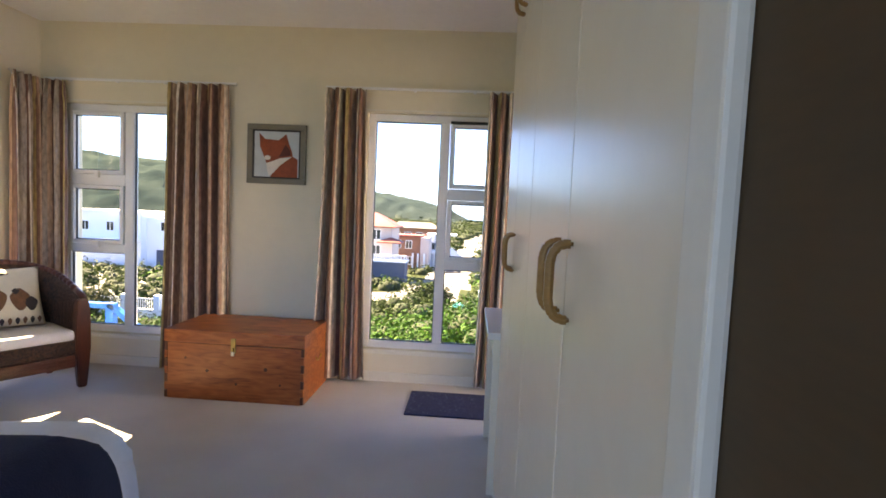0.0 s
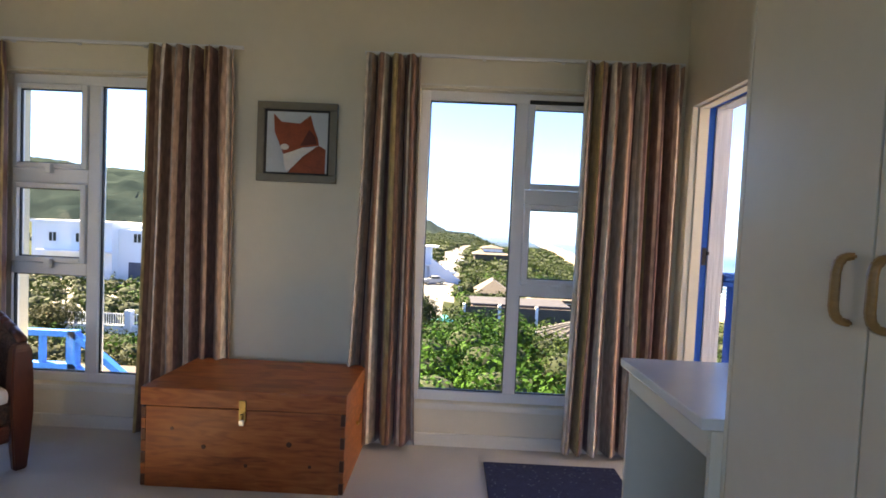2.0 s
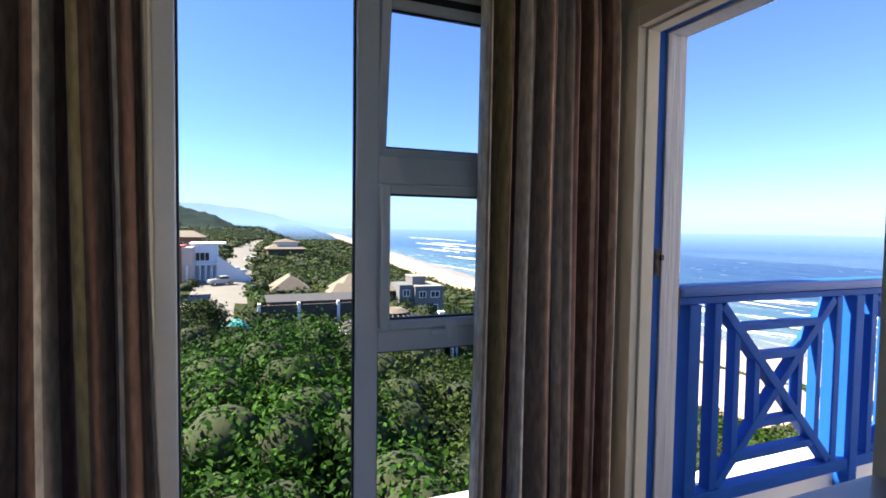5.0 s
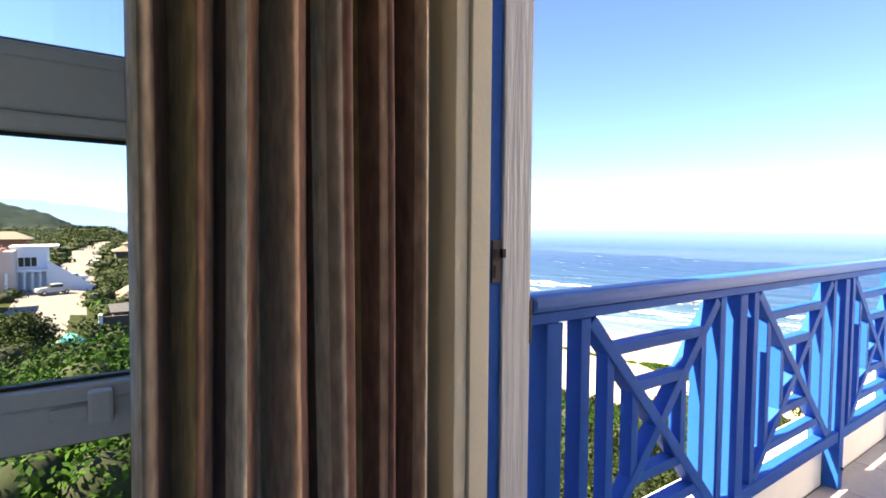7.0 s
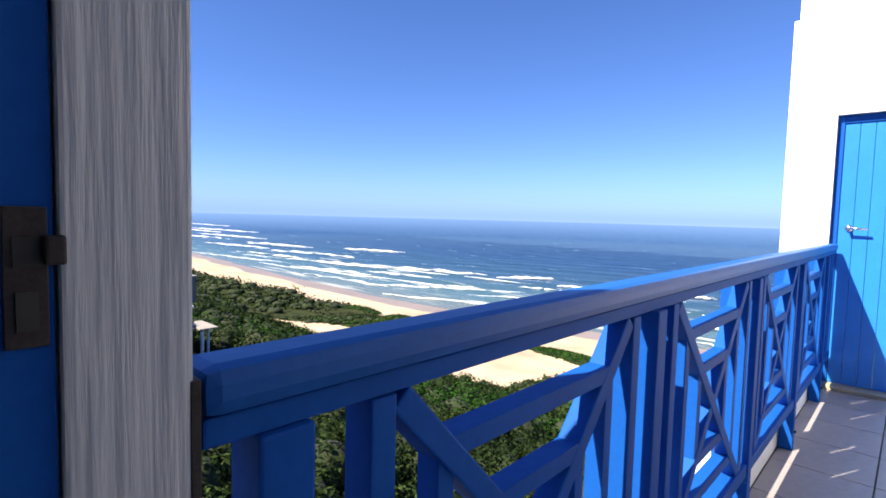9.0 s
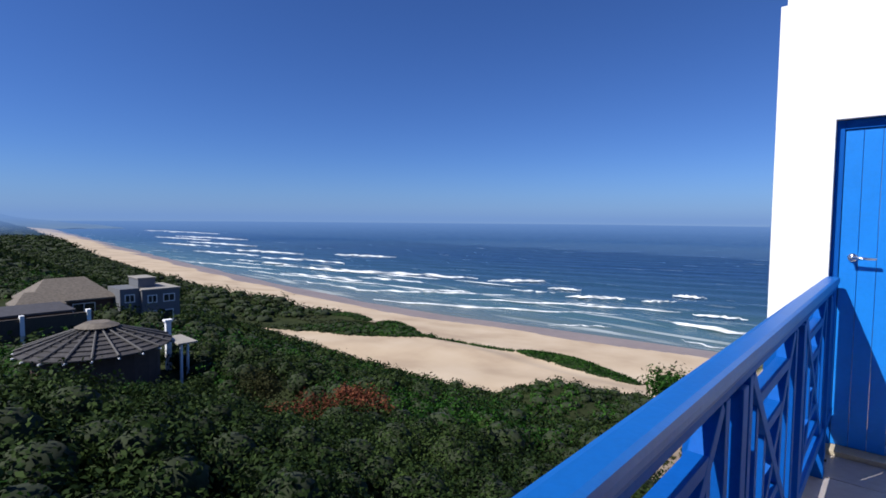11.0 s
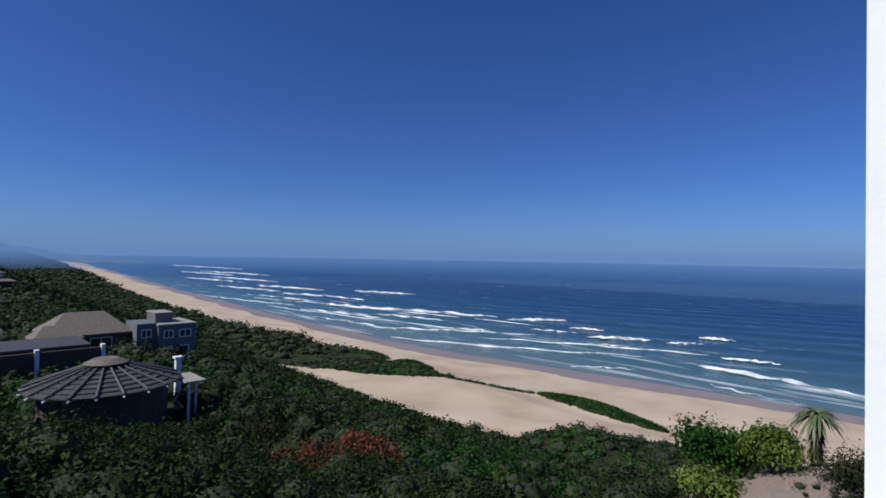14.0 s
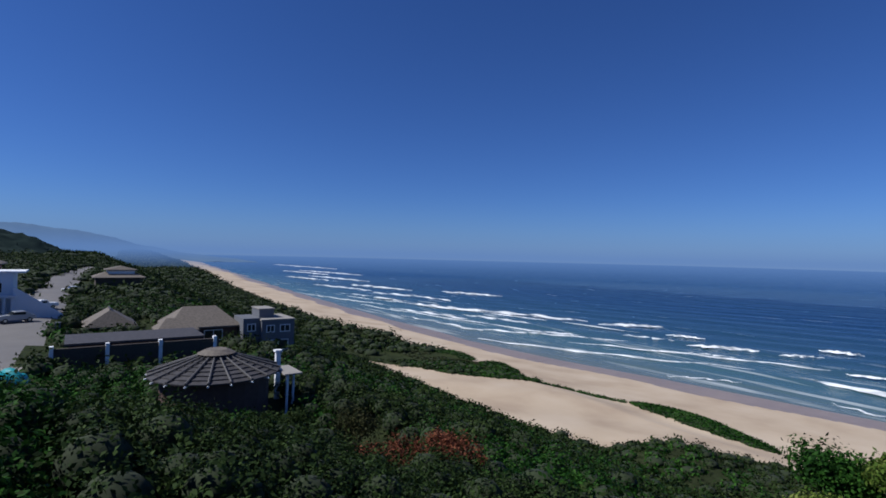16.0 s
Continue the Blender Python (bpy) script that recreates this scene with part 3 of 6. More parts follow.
ha = part("hasp", boxes((hx - 0.016, hx + 0.016, y0 - 0.011, y0 - 0.0045, 0.33, 0.43), bevel=0.002), M["brass"], ch, "worn brass hasp")
part("staple", boxes((hx - 0.006, hx + 0.006, y0 - 0.024, y0 - 0.011, 0.345, 0.37), bevel=0.002), M["brass"], ha)
part("padlock", boxes((hx - 0.011, hx + 0.011, y0 - 0.02, y0 - 0.012, 0.315, 0.343), bevel=0.003), M["steel"], ha)
for kx, kz, r in ((-1.25, 0.2, 0.012), (-0.85, 0.23, 0.014), (-1.05, 0.12, 0.01), (-0.75, 0.13, 0.009), (-1.4, 0.28, 0.009)):
    bm = bmesh.new()
    tube(bm, (kx, y0 + 0.003, kz), (kx, y0 - 0.0002, kz), r, r * 0.9, 14)
    part("knot", bm, M["knot"], bd)
bm = bmesh.new()
for k in range(8):
    a0, a1 = math.pi * (1 + k / 8), math.pi * (1 + (k + 1) / 8)
    tube(bm, (x1 + 0.02, 4.29 + 0.055 * math.cos(a0), 0.275 + 0.03 * math.sin(a0)), (x1 + 0.02, 4.29 + 0.055 * math.cos(a1), 0.275 + 0.03 * math.sin(a1)), 0.005, seg=8)
part("side_handle", bm, M["brass"], ch, "drop brass handle")

# ---- picture: a rust-red and white painting in plain shapes ----
px0, px1, pz0, pz1 = -1.272, -0.815, 1.493, 1.945
pc = thing("picture", "framed painting in rust red and white on pale blue", "picture", ((px0 + px1) / 2, WY, pz0))
fr = 0.042
part("frame", boxes((px0, px1, WY - 0.032, WY - 0.002, pz1 - fr, pz1), (px0, px1, WY - 0.032, WY - 0.002, pz0, pz0 + fr), (px0, px0 + fr, WY - 0.032, WY - 0.002, pz0 + fr, pz1 - fr), (px1 - fr, px1, WY - 0.032, WY - 0.002, pz0 + fr, pz1 - fr), bevel=0.005), M["pictureframe"], pc)
part("slip", boxes((px0 + fr, px1 - fr, WY - 0.026, WY - 0.004, pz1 - fr - 0.011, pz1 - fr), (px0 + fr, px1 - fr, WY - 0.026, WY - 0.004, pz0 + fr, pz0 + fr + 0.011), (px0 + fr, px0 + fr + 0.011, WY - 0.026, WY - 0.004, pz0 + fr + 0.011, pz1 - fr - 0.011), (px1 - fr - 0.011, px1 - fr, WY - 0.026, WY - 0.004, pz0 + fr + 0.011, pz1 - fr - 0.011)), M["print_dark"], pc, "dark inner slip")
part("canvas", boxes((px0 + fr + 0.0115, px1 - fr - 0.0115, WY - 0.018, WY - 0.003, pz0 + fr + 0.0115, pz1 - fr - 0.0115)), M["canvas"], pc)


def flat(pts, y, th=0.0015):
    """A flat shape on the canvas from a few corners given in the picture's own width and height."""
    w, hh = px1 - px0 - 2 * fr - 0.023, pz1 - pz0 - 2 * fr - 0.023
    bm = bmesh.new()
    vs = [bm.verts.new((px0 + fr + 0.0115 + w * u, y, pz0 + fr + 0.0115 + hh * v)) for u, v in pts]
    bm.faces.new(vs)
    r = bmesh.ops.extrude_face_region(bm, geom=bm.faces[:])
    bmesh.ops.translate(bm, vec=(0, th, 0), verts=[g for g in r["geom"] if isinstance(g, bmesh.types.BMVert)])
    return bm


def oval(cx, cz, rx, rz, n=24):
    return [(cx + rx * math.cos(6.2832 * k / n), cz + rz * math.sin(6.2832 * k / n)) for k in range(n)]


yb = WY - 0.0195
part("paint_shape", flat([(0.97, 0.4), (0.86, 0.46), (0.7, 0.38), (0.5, 0.2), (0.36, 0.0), (0.97, 0.0)], yb), M["rust"], pc)
part("paint_shape", flat([(0.11, 0.96), (0.24, 0.83), (0.4, 0.82), (0.54, 0.81), (0.71, 0.95), (0.78, 0.72), (0.84, 0.58), (0.86, 0.46), (0.6, 0.42), (0.4, 0.3), (0.28, 0.3), (0.2, 0.5), (0.13, 0.66)], yb - 0.0018), M["rust"], pc)
part("paint_shape", flat([(0.28, 0.3), (0.4, 0.34), (0.6, 0.42), (0.8, 0.42), (0.6, 0.27), (0.45, 0.1), (0.34, 0.02), (0.3, 0.14)], yb - 0.0054), M["paintwhite"], pc)
part("paint_shape", flat([(0.55, 0.44), (0.82, 0.48), (0.8, 0.6), (0.7, 0.72)], yb - 0.0036), M["rust2"], pc)
part("paint_shape", flat(oval(0.3, 0.42, 0.07, 0.05), yb - 0.0036), M["paintwhite"], pc)

# ---- mat ----
mt = thing("door_mat", "navy flat-woven mat with pale flecks on the carpet", "mat", (0.45, 4.2, 0))
part("weave", boxes((0.09, 0.80, 3.985, 4.435, 0.001, 0.012), bevel=0.004), M["rug"], mt)
bm = bmesh.new()
rng = random.Random(5)
for k in range(110):
    a, b = rng.uniform(0.11, 0.78), rng.uniform(4.0, 4.42)
    box(bm, a, a + 0.008, b, b + 0.004, 0.0121, 0.013)
tagged(part("fleck", bm, M["fleck"], mt, "pale flecks"), kind="stuff")

# ---- cane settee ----
st = thing("cane_settee", "dark cane and mahogany settee with a white seat cushion", "settee", (-2.2, 4.12, 0))
F = Matrix.Translation((-2.2, 4.12, 0)) @ Matrix.Rotation(math.atan2(-0.86, -0.51), 4, "Z")   # local x along the front, local y to the back


def local(bm):
    bmesh.ops.transform(bm, matrix=F @ Matrix.Diagonal((1, -1, 1, 1)), verts=bm.verts)
    return bm


LW, DP = 1.25, 0.46
for lx, ly, top in ((0.0, 0.0, 0.62), (LW, 0.0, 0.62), (0.03, DP, 0.4), (LW - 0.03, DP, 0.4)):
    bm = bmesh.new()
    zs = [0, 0.1, 0.28, 0.45, top - 0.03, top]
    ws = [0.026, 0.034, 0.045, 0.044, 0.038, 0.026] if ly == 0 else [0.02, 0.024, 0.026, 0.026, 0.024, 0.02]
    ring = []
    for z, w in zip(zs, ws):
        ring.append([bm.verts.new((lx + sx * w, ly + sy * w * 0.8 + (0.07 * (0.28 - z) if ly and z < 0.28 else 0), z)) for sx, sy in ((1, 1), (-1, 1), (-1, -1), (1, -1))])
    for a, b in zip(ring, ring[1:]):
        for k in range(4):
            bm.faces.new((a[k], a[(k + 1) % 4], b[(k + 1) % 4], b[k]))
    bm.faces.new(ring[0][::-1])
    bm.faces.new(ring[-1])
    bmesh.ops.bevel(bm, geom=bm.edges[:], offset=0.006, segments=2, affect="EDGES")
    part("leg", local(bm), M["mahogany"], st, smooth=False)
part("front_rail", local(boxes((0.045, LW - 0.045, -0.02, 0.02, 0.15, 0.235), bevel=0.008)), M["mahogany"], st)
bm = bmesh.new()
for k in range(3):
    box(bm, 0.045, LW - 0.045, -0.026, -0.021, 0.162 + k * 0.024, 0.172 + k * 0.024, 0.002)
part("moulding", local(bm), M["mahogany"], st)
part("seat_base", local(boxes((0.03, LW - 0.03, -0.015, DP, 0.236, 0.335), bevel=0.015)), M["cane"], st, "woven cane seat rim")
cu = bmesh.new()
box(cu, 0.045, LW - 0.045, -0.03, DP - 0.03, 0.336, 0.41, 0.03)
part("seat_cushion", local(cu), M["cotton"], st, "white cotton seat cushion", True)
# wrap-round back and arms: one curved woven band
bm = bmesh.new()
n = 40
rows_ = []
for i in range(n + 1):
    s = i / n
    a = math.pi * s
    cx = LW / 2 + (LW / 2 + 0.01) * math.copysign(abs(math.cos(a)) ** 0.55, math.cos(a)) * -1
    cy = -0.0 + (DP + 0.06) * abs(math.sin(a)) ** 0.6
    top = 0.62 + 0.22 * math.sin(a) ** 0.7 if 0 < i < n else 0.62
    rows_.append([bm.verts.new((cx, cy, z)) for z in (0.3, 0.42, 0.55, top)])
for a, b in zip(rows_, rows_[1:]):
    for k in range(3):
        bm.faces.new((a[k], b[k], b[k + 1], a[k + 1]))
ob = part("backrest", local(bm), M["cane"], st, "woven dark cane back curving into the arms", True)
so = ob.modifiers.new("thickness", "SOLIDIFY")
so.thickness, so.offset = 0.035, 0.0
bm = bmesh.new()
tops = []
for i in range(n + 1):
    s = i / n
    a = math.pi * s
    cx = LW / 2 + (LW / 2 + 0.01) * math.copysign(abs(math.cos(a)) ** 0.55, math.cos(a)) * -1
    cy = (DP + 0.06) * abs(math.sin(a)) ** 0.6
    top = 0.62 + 0.22 * math.sin(a) ** 0.7 if 0 < i < n else 0.62
    tops.append(Vector((cx, cy, top + 0.012)))
for a, b in zip(tops, tops[1:]):
    tube(bm, a, b + (b - a) * 0.15, 0.021, seg=8)
part("top_rail", local(bm), M["mahogany"], st, smooth=True)
cush = thing("scatter_cushion", "cream scatter cushion printed with brown shapes on the settee", "cushion", (-2.5, 3.9, 0.41))
C = F @ Matrix.Diagonal((1, -1, 1, 1)) @ Matrix.Translation((0.33, 0.33, 0.62)) @ Matrix.Rotation(radians(-20), 4, "X")
bm = bmesh.new()
bmesh.ops.create_grid(bm, x_segments=14, y_segments=14, size=0.21)
for v in bm.verts:
    u, w = v.co.x / 0.21, v.co.y / 0.21
    puff = 0.07 * ((1 - u * u) * (1 - w * w)) ** 0.5
    v.co = Vector((v.co.x * (1 - 0.06 * (1 - w * w)), -puff, v.co.y * (1 - 0.06 * (1 - u * u))))
g = bmesh.ops.duplicate(bm, geom=bm.faces[:] + bm.verts[:] + bm.edges[:])["geom"]
for v in [q for q in g if isinstance(q, bmesh.types.BMVert)]:
    v.co.y *= -1
bmesh.ops.remove_doubles(bm, verts=bm.verts, dist=0.0005)
bmesh.ops.transform(bm, matrix=C, verts=bm.verts)
part("cover", bm, M["linen"], cush, smooth=True)


def print_blob(u, w, ru, rw, material):
    bm = bmesh.new()
    vs = []
    for k in range(18):
        a = 6.2832 * k / 18
        uu, ww = u + ru * math.cos(a) * (1 + 0.12 * math.sin(3 * a)), w + rw * math.sin(a) * (1 + 0.1 * math.cos(4 * a))
        puff = 0.07 * max(0.0, (1 - uu * uu) * (1 - ww * ww)) ** 0.5
        vs.append(bm.verts.new((0.21 * uu, -puff - 0.003, 0.21 * ww)))
    c = bm.verts.new((0.21 * u, -0.07 * max(0.0, (1 - u * u) * (1 - w * w)) ** 0.5 - 0.005, 0.21 * w))
    for k in range(18):
        bm.faces.new((vs[k], vs[(k + 1) % 18], c))
    bmesh.ops.transform(bm, matrix=C, verts=bm.verts)
    part("print", bm, material, cush, smooth=True)


for q in ((-0.3, -0.15, 0.26, 0.34, "print_brown"), (0.32, -0.12, 0.28, 0.36, "print_brown"), (0.62, -0.3, 0.14, 0.2, "print_brown"), (-0.6, -0.3, 0.18, 0.22, "print_dark"), (-0.2, 0.12, 0.1, 0.09, "print_dark"), (0.42, 0.14, 0.1, 0.09, "print_dark"), (0.1, 0.72, 0.2, 0.04, "print_dark")):
    print_blob(*q[:4], M[q[4]])
for k in range(9):
    print_blob(-0.8 + k * 0.2, -0.82, 0.06, 0.1, M["print_dark"] if k % 2 else M["print_brown"])

# ---- bed ----
bx0, bx1, by0, by1 = -2.7, -0.74, 0.55, 2.55
bed = thing("bed", "double bed with a white cover and a navy throw", "bed", ((bx0 + bx1) / 2, by0, 0))
part("base", boxes((bx0, bx1 - 0.05, by0 + 0.05, by1 - 0.05, 0.0, 0.3), bevel=0.02), M["cotton"], bed)


def drape(x0, x1, y0, y1, top, drop, flare, name, material, ripple):
    bm = bmesh.new()
    nx, ny = 44, 44
    vs = {}
    for i in range(nx + 1):
        for j in range(ny + 1):
            u, v = i / nx * 1.5 - 0.25, j / ny * 1.5 - 0.25
            du, dv = max(-u, 0, u - 1), max(-v, 0, v - 1)
            over = (du ** 2 + dv ** 2) ** 0.5 / 0.25
            x = x0 + (x1 - x0) * min(max(u, 0), 1)
            y = y0 + (y1 - y0) * min(max(v, 0), 1)
            o = min(over, 1.0)
            bulge = flare * (1 - math.exp(-3 * o))
            if du:
                x += bulge * (1 if u > 1 else -1)
            if dv:
                y += bulge * (1 if v > 1 else -1)
            z = top - drop * o ** 1.6 + 0.012 * math.sin(x * 7 + y * 3) * (1 - o)
            if o > 0.2:
                x += ripple * math.sin(y * 21) * o * (1 if du else 0)
                y += ripple * math.sin(x * 21) * o * (1 if dv else 0)
            vs[i, j] = bm.verts.new((x, y, z))
    for i in range(nx):
        for j in range(ny):
            bm.faces.new((vs[i, j], vs[i + 1, j], vs[i + 1, j + 1], vs[i, j + 1]))
    ob = part(name, bm, material, bed, smooth=True)
    m = ob.modifiers.new("thickness", "SOLIDIFY")
    m.thickness = 0.012
    return ob


drape(bx0 + 0.12, bx1 - 0.12, by0, by1 - 0.12, 0.5, 0.46, 0.14, "cover", M["cotton"], 0.012)
drape(bx0 + 0.15, bx1 - 0.12, by1 - 1.0, by1 - 0.28, 0.518, 0.3, 0.165, "throw", M["navy"], 0.008)


# ---- balcony ----
FW = 5.97                     # face of the far white wall
RY = 4.55                     # line of the balustrade
struct("balcony_slab", boxes((EO, FW + 0.3, 0.9, 4.80, -0.3, -0.012)), M["grout"], "dark grouted balcony slab", "floor")
struct("balcony_kerb", boxes((EO, FW, 4.585, 4.80, -0.011, 0.2), bevel=0.01), M["render"], "low white plastered kerb under the balustrade", "kerb")
struct("wall_far", boxes((FW, FW + 0.35, 4.575, 4.885, -8, 2.79), (FW, FW + 0.35, 3.60, 4.575, 2.045, 2.79), (FW, FW + 0.35, 0.9, 3.60, -8, 2.79), (FW, FW + 0.35, 3.6, 4.575, -8, 0.0),
       (FW + 0.03, FW + 0.35, 0.9, 4.855, 2.79, 3.9)), M["render"], "bright white roughcast outside wall", "wall")
struct("wall_house_face", boxes((EO + 0.001, EO + 0.012, 0.9, DY0 - 0.001, -6, ROOF), (EO + 0.001, EO + 0.012, DY1 + 0.001, WO, -6, ROOF), (EO + 0.001, EO + 0.012, DY0, DY1, DZ + 0.001, ROOF)), M["render"], "white roughcast outside face of the house", "wall")
struct("wall_balcony_back", boxes((EO + 0.012, FW, 0.7, 0.9, -6, 2.79)), M["render"], "white roughcast wall behind the balcony", "wall")

# unseen slab added to cut sunlight bounced onto the door jamb
struct("balcony_roof", boxes((EO + 0.013, FW, 0.7, 2.7, 2.8, 2.9)), M["render"], "unseen slab added to shade the back of the balcony", "roof")

bal = thing("balustrade", "ultramarine painted timber balustrade with crossed square panels", "balustrade", (1.4, RY, 0))
bm = bmesh.new()
box(bm, 1.362, FW - 0.001, RY - 0.036, RY + 0.036, 1.046, 1.092, 0.016)
part("handrail", bm, M["railpaint"], bal, "glossy ultramarine handrail")
part("end_cap", boxes((1.353, 1.3615, RY - 0.034, RY + 0.034, 0.98, 1.085), bevel=0.001), M["iron"], bal)
part("under_rail", boxes((1.366, FW - 0.002, RY - 0.024, RY + 0.024, 1.018, 1.045), bevel=0.003), M["bluepaint"], bal)
part("bottom_rail", boxes((1.37, FW - 0.002, RY - 0.03, RY + 0.03, 0.235, 0.285), bevel=0.004), M["bluepaint"], bal)
POSTS = [1.445, 2.42, 3.46, 4.50, 5.54]
for k, x in enumerate(POSTS):
    b = boxes((x - 0.03, x + 0.03, RY - 0.031, RY + 0.031, 0.02, 1.017), bevel=0.004) if not k else boxes((x - 0.028, x + 0.028, RY - 0.036, RY + 0.1, 0.212, 1.017), (x - 0.028, x + 0.028, RY - 0.036, RY + 0.03, 0.0, 0.211), bevel=0.004)
    po = part("post", b, M["bluepaint"], bal)
    if k:
        bm = bmesh.new()
        tube(bm, (x + 0.0, RY - 0.031, 0.1), (x + 0.0, RY - 0.046, 0.1), 0.008, seg=6)
        part("bolt", bm, M["iron"], po)


def rail_panel(x0, x1):
    """Two upright bars and, between them, a cross with nested squares."""
    z0, z1, w, d = 0.287, 1.016, 0.038, 0.05
    a, b = x0 + 0.105, x1 - 0.105
    for x in (a, b):
        part("upright", boxes((x - w / 2, x + w / 2, RY - d / 2, RY + d / 2, z0, z1), bevel=0.003), M["bluepaint"], bal)
    a, b = a + w / 2, b - w / 2
    cx, cz = (a + b) / 2, (z0 + z1) / 2
    hx, hz = (b - a) / 2, (z1 - z0) / 2
    for s in (1, -1):
        bm = bmesh.new()
        bar(bm, (cx - hx + 0.008, RY, cz - s * (hz - 0.008)), (cx + hx - 0.008, RY, cz + s * (hz - 0.008)), w, d - (0.004 if s > 0 else 0))
        part("diagonal", bm, M["bluepaint"], bal)
    for f in (0.72, 0.38):
        for s in (1, -1):
            part("cross_bar", boxes((cx - hx * f, cx + hx * f, RY - d / 2 + 0.003, RY + d / 2 - 0.003, cz + s * hz * f - w * 0.42, cz + s * hz * f + w * 0.42), bevel=0.002), M["bluepaint"], bal)
            part("inner_upright", boxes((cx + s * hx * f - w * 0.42, cx + s * hx * f + w * 0.42, RY - d / 2 + 0.005, RY + d / 2 - 0.005, cz - hz * f, cz + hz * f), bevel=0.002), M["bluepaint"], bal)


for a, b in zip(POSTS, POSTS[1:]):
    rail_panel(a + 0.02, b - 0.02)
for x in (5.66, 5.77, 5.88):
    part("upright", boxes((x - 0.019, x + 0.019, RY - 0.025, RY + 0.025, 0.287, 1.016), bevel=0.003), M["bluepaint"], bal)

dr = thing("door_1", "closed bright blue boarded door in the white wall", "door", (FW, 4.1, 0), kind="structure")
part("door_frame", boxes((FW + 0.045, FW + 0.12, 4.531, 4.573, 0.0, 2.043), (FW + 0.045, FW + 0.12, 3.602, 3.645, 0.0, 2.043), (FW + 0.045, FW + 0.12, 3.645, 4.531, 1.985, 2.043), bevel=0.004), M["bluepaint"], dr, "ultramarine door frame")
for k in range(10):
    a = 3.648 + k * 0.0882
    part("plank", boxes((FW + 0.055, FW + 0.1, a, a + 0.0862, 0.035, 1.982), bevel=0.004), M["bluedoor"], dr)
bm = bmesh.new()
tube(bm, (FW + 0.055, 4.465, 1.21), (FW + 0.045, 4.465, 1.21), 0.026, 0.024, 20)
hd = part("door_handle", bm, M["chrome"], dr, "chrome lever handle on a round rose", True)
bm = bmesh.new()
tube(bm, (FW + 0.045, 4.465, 1.21), (FW, 4.465, 1.21), 0.01, seg=12)
tube(bm, (FW, 4.475, 1.21), (FW, 4.35, 1.207), 0.0095, 0.008, seg=12)
part("lever", bm, M["chrome"], hd, smooth=True)
part("door_sill", boxes((FW - 0.06, FW + 0.12, 3.60, 4.574, 0.0, 0.032), bevel=0.006), mat("buff_concrete", (0.4, 0.34, 0.25), 0.85, var=0.15, scale=9), dr, "buff concrete door sill")

# ---- land: height of the ground over the plan ----
PX = [-400, -60, -20, 0, 10, 20, 30, 45, 60, 66, 92, 100, 125, 148, 175, 260]
PZ = [6, -4, -5.0, -5.2, -6.8, -9.6, -13.2, -19.5, -25.2, -27, -28.2, -30.2, -32.4, -34.0, -36.5, -40]


def smooth01(v):
    v = np.clip(v, 0, 1)
    return v * v * (3 - 2 * v)


def fbm(x, y, f):
    return np.sin(x * f + 1.7 * np.sin(y * f * 0.7)) * np.cos(y * f * 1.1 + 1.3 * np.sin(x * f * 0.6 + 2)) * 0.6 + 0.4 * np.sin(x * f * 2.3 + y * f * 1.9 + 0.8)


def bump(x, y, cx, cy, sx, sy):
    return np.exp(-((x - cx) / sx) ** 2 - ((y - cy) / sy) ** 2)


def coast(y):
    """Where the water meets the beach."""
    return np.interp(np.asarray(y, float), [-300, 0, 40, 90, 125, 175, 280, 500, 900, 1600, 3200], [175, 158, 155, 149, 143, 141, 148, 172, 222, 310, 520])


def ground(x, y):
    x, y = np.asarray(x, float), np.asarray(y, float)
    z = np.interp(x - smooth01((x - 88) / 50) * (coast(y) - 148), PX, PZ)
    z = z - 4.2 * smooth01((y - 16) / 22) * smooth01((26 - x) / 22)            # the road and houses lie lower
    z = z + 7.0 * bump(x, y, 36, 8, 8, 8)                                      # knoll with bare soil
    land = smooth01((128 - x) / 40)
    z = z + land * (0.35 * fbm(x, y, 0.11) + 0.9 * fbm(x, y, 0.035) * smooth01((x - 30) / 30))
    z = z + 2.0 * bump(x, y, 76, 46, 8, 6)                                     # scrub mound before the open sand
    z = z + 1.5 * bump(x - 0.12 * (y - 56), y, 102, 56, 4, 13)                 # green tongue
    z = z + 2.0 * bump(x, y, 97, 107, 3.5, 7) + 2.2 * bump(x, y, 100, 131, 4, 9) + 1.2 * bump(x, y, 95, 160, 4, 12)   # hummocks
    z = z + 3.0 * smooth01((y - 150) / 300) * smooth01((70 - x) / 60)
    return z


def sand_patch(x, y):
    """How deep inside the open dune a place lies: above zero is bare sand."""
    lower = np.interp(y, [28, 38, 47, 51.5, 60, 70, 88, 110, 128], [94, 91, 80, 71, 69, 66, 65, 65.5, 67])
    upper = np.interp(y, [60, 71, 85, 94, 103, 118, 128], [140, 120, 99, 88, 79, 73, 67])
    d = np.minimum(x - lower, upper - x) + 0.9 * fbm(x, y, 0.25)
    return np.where((y > 28) & (y < 128), d, -9)


def beach_edge(y):
    return np.interp(y, [-300, 0, 40, 85, 102, 113, 134, 160, 192, 308, 500, 900, 1600, 3200], [110, 98, 96, 98, 98, 100, 103, 98, 95, 103, 122, 160, 240, 440])


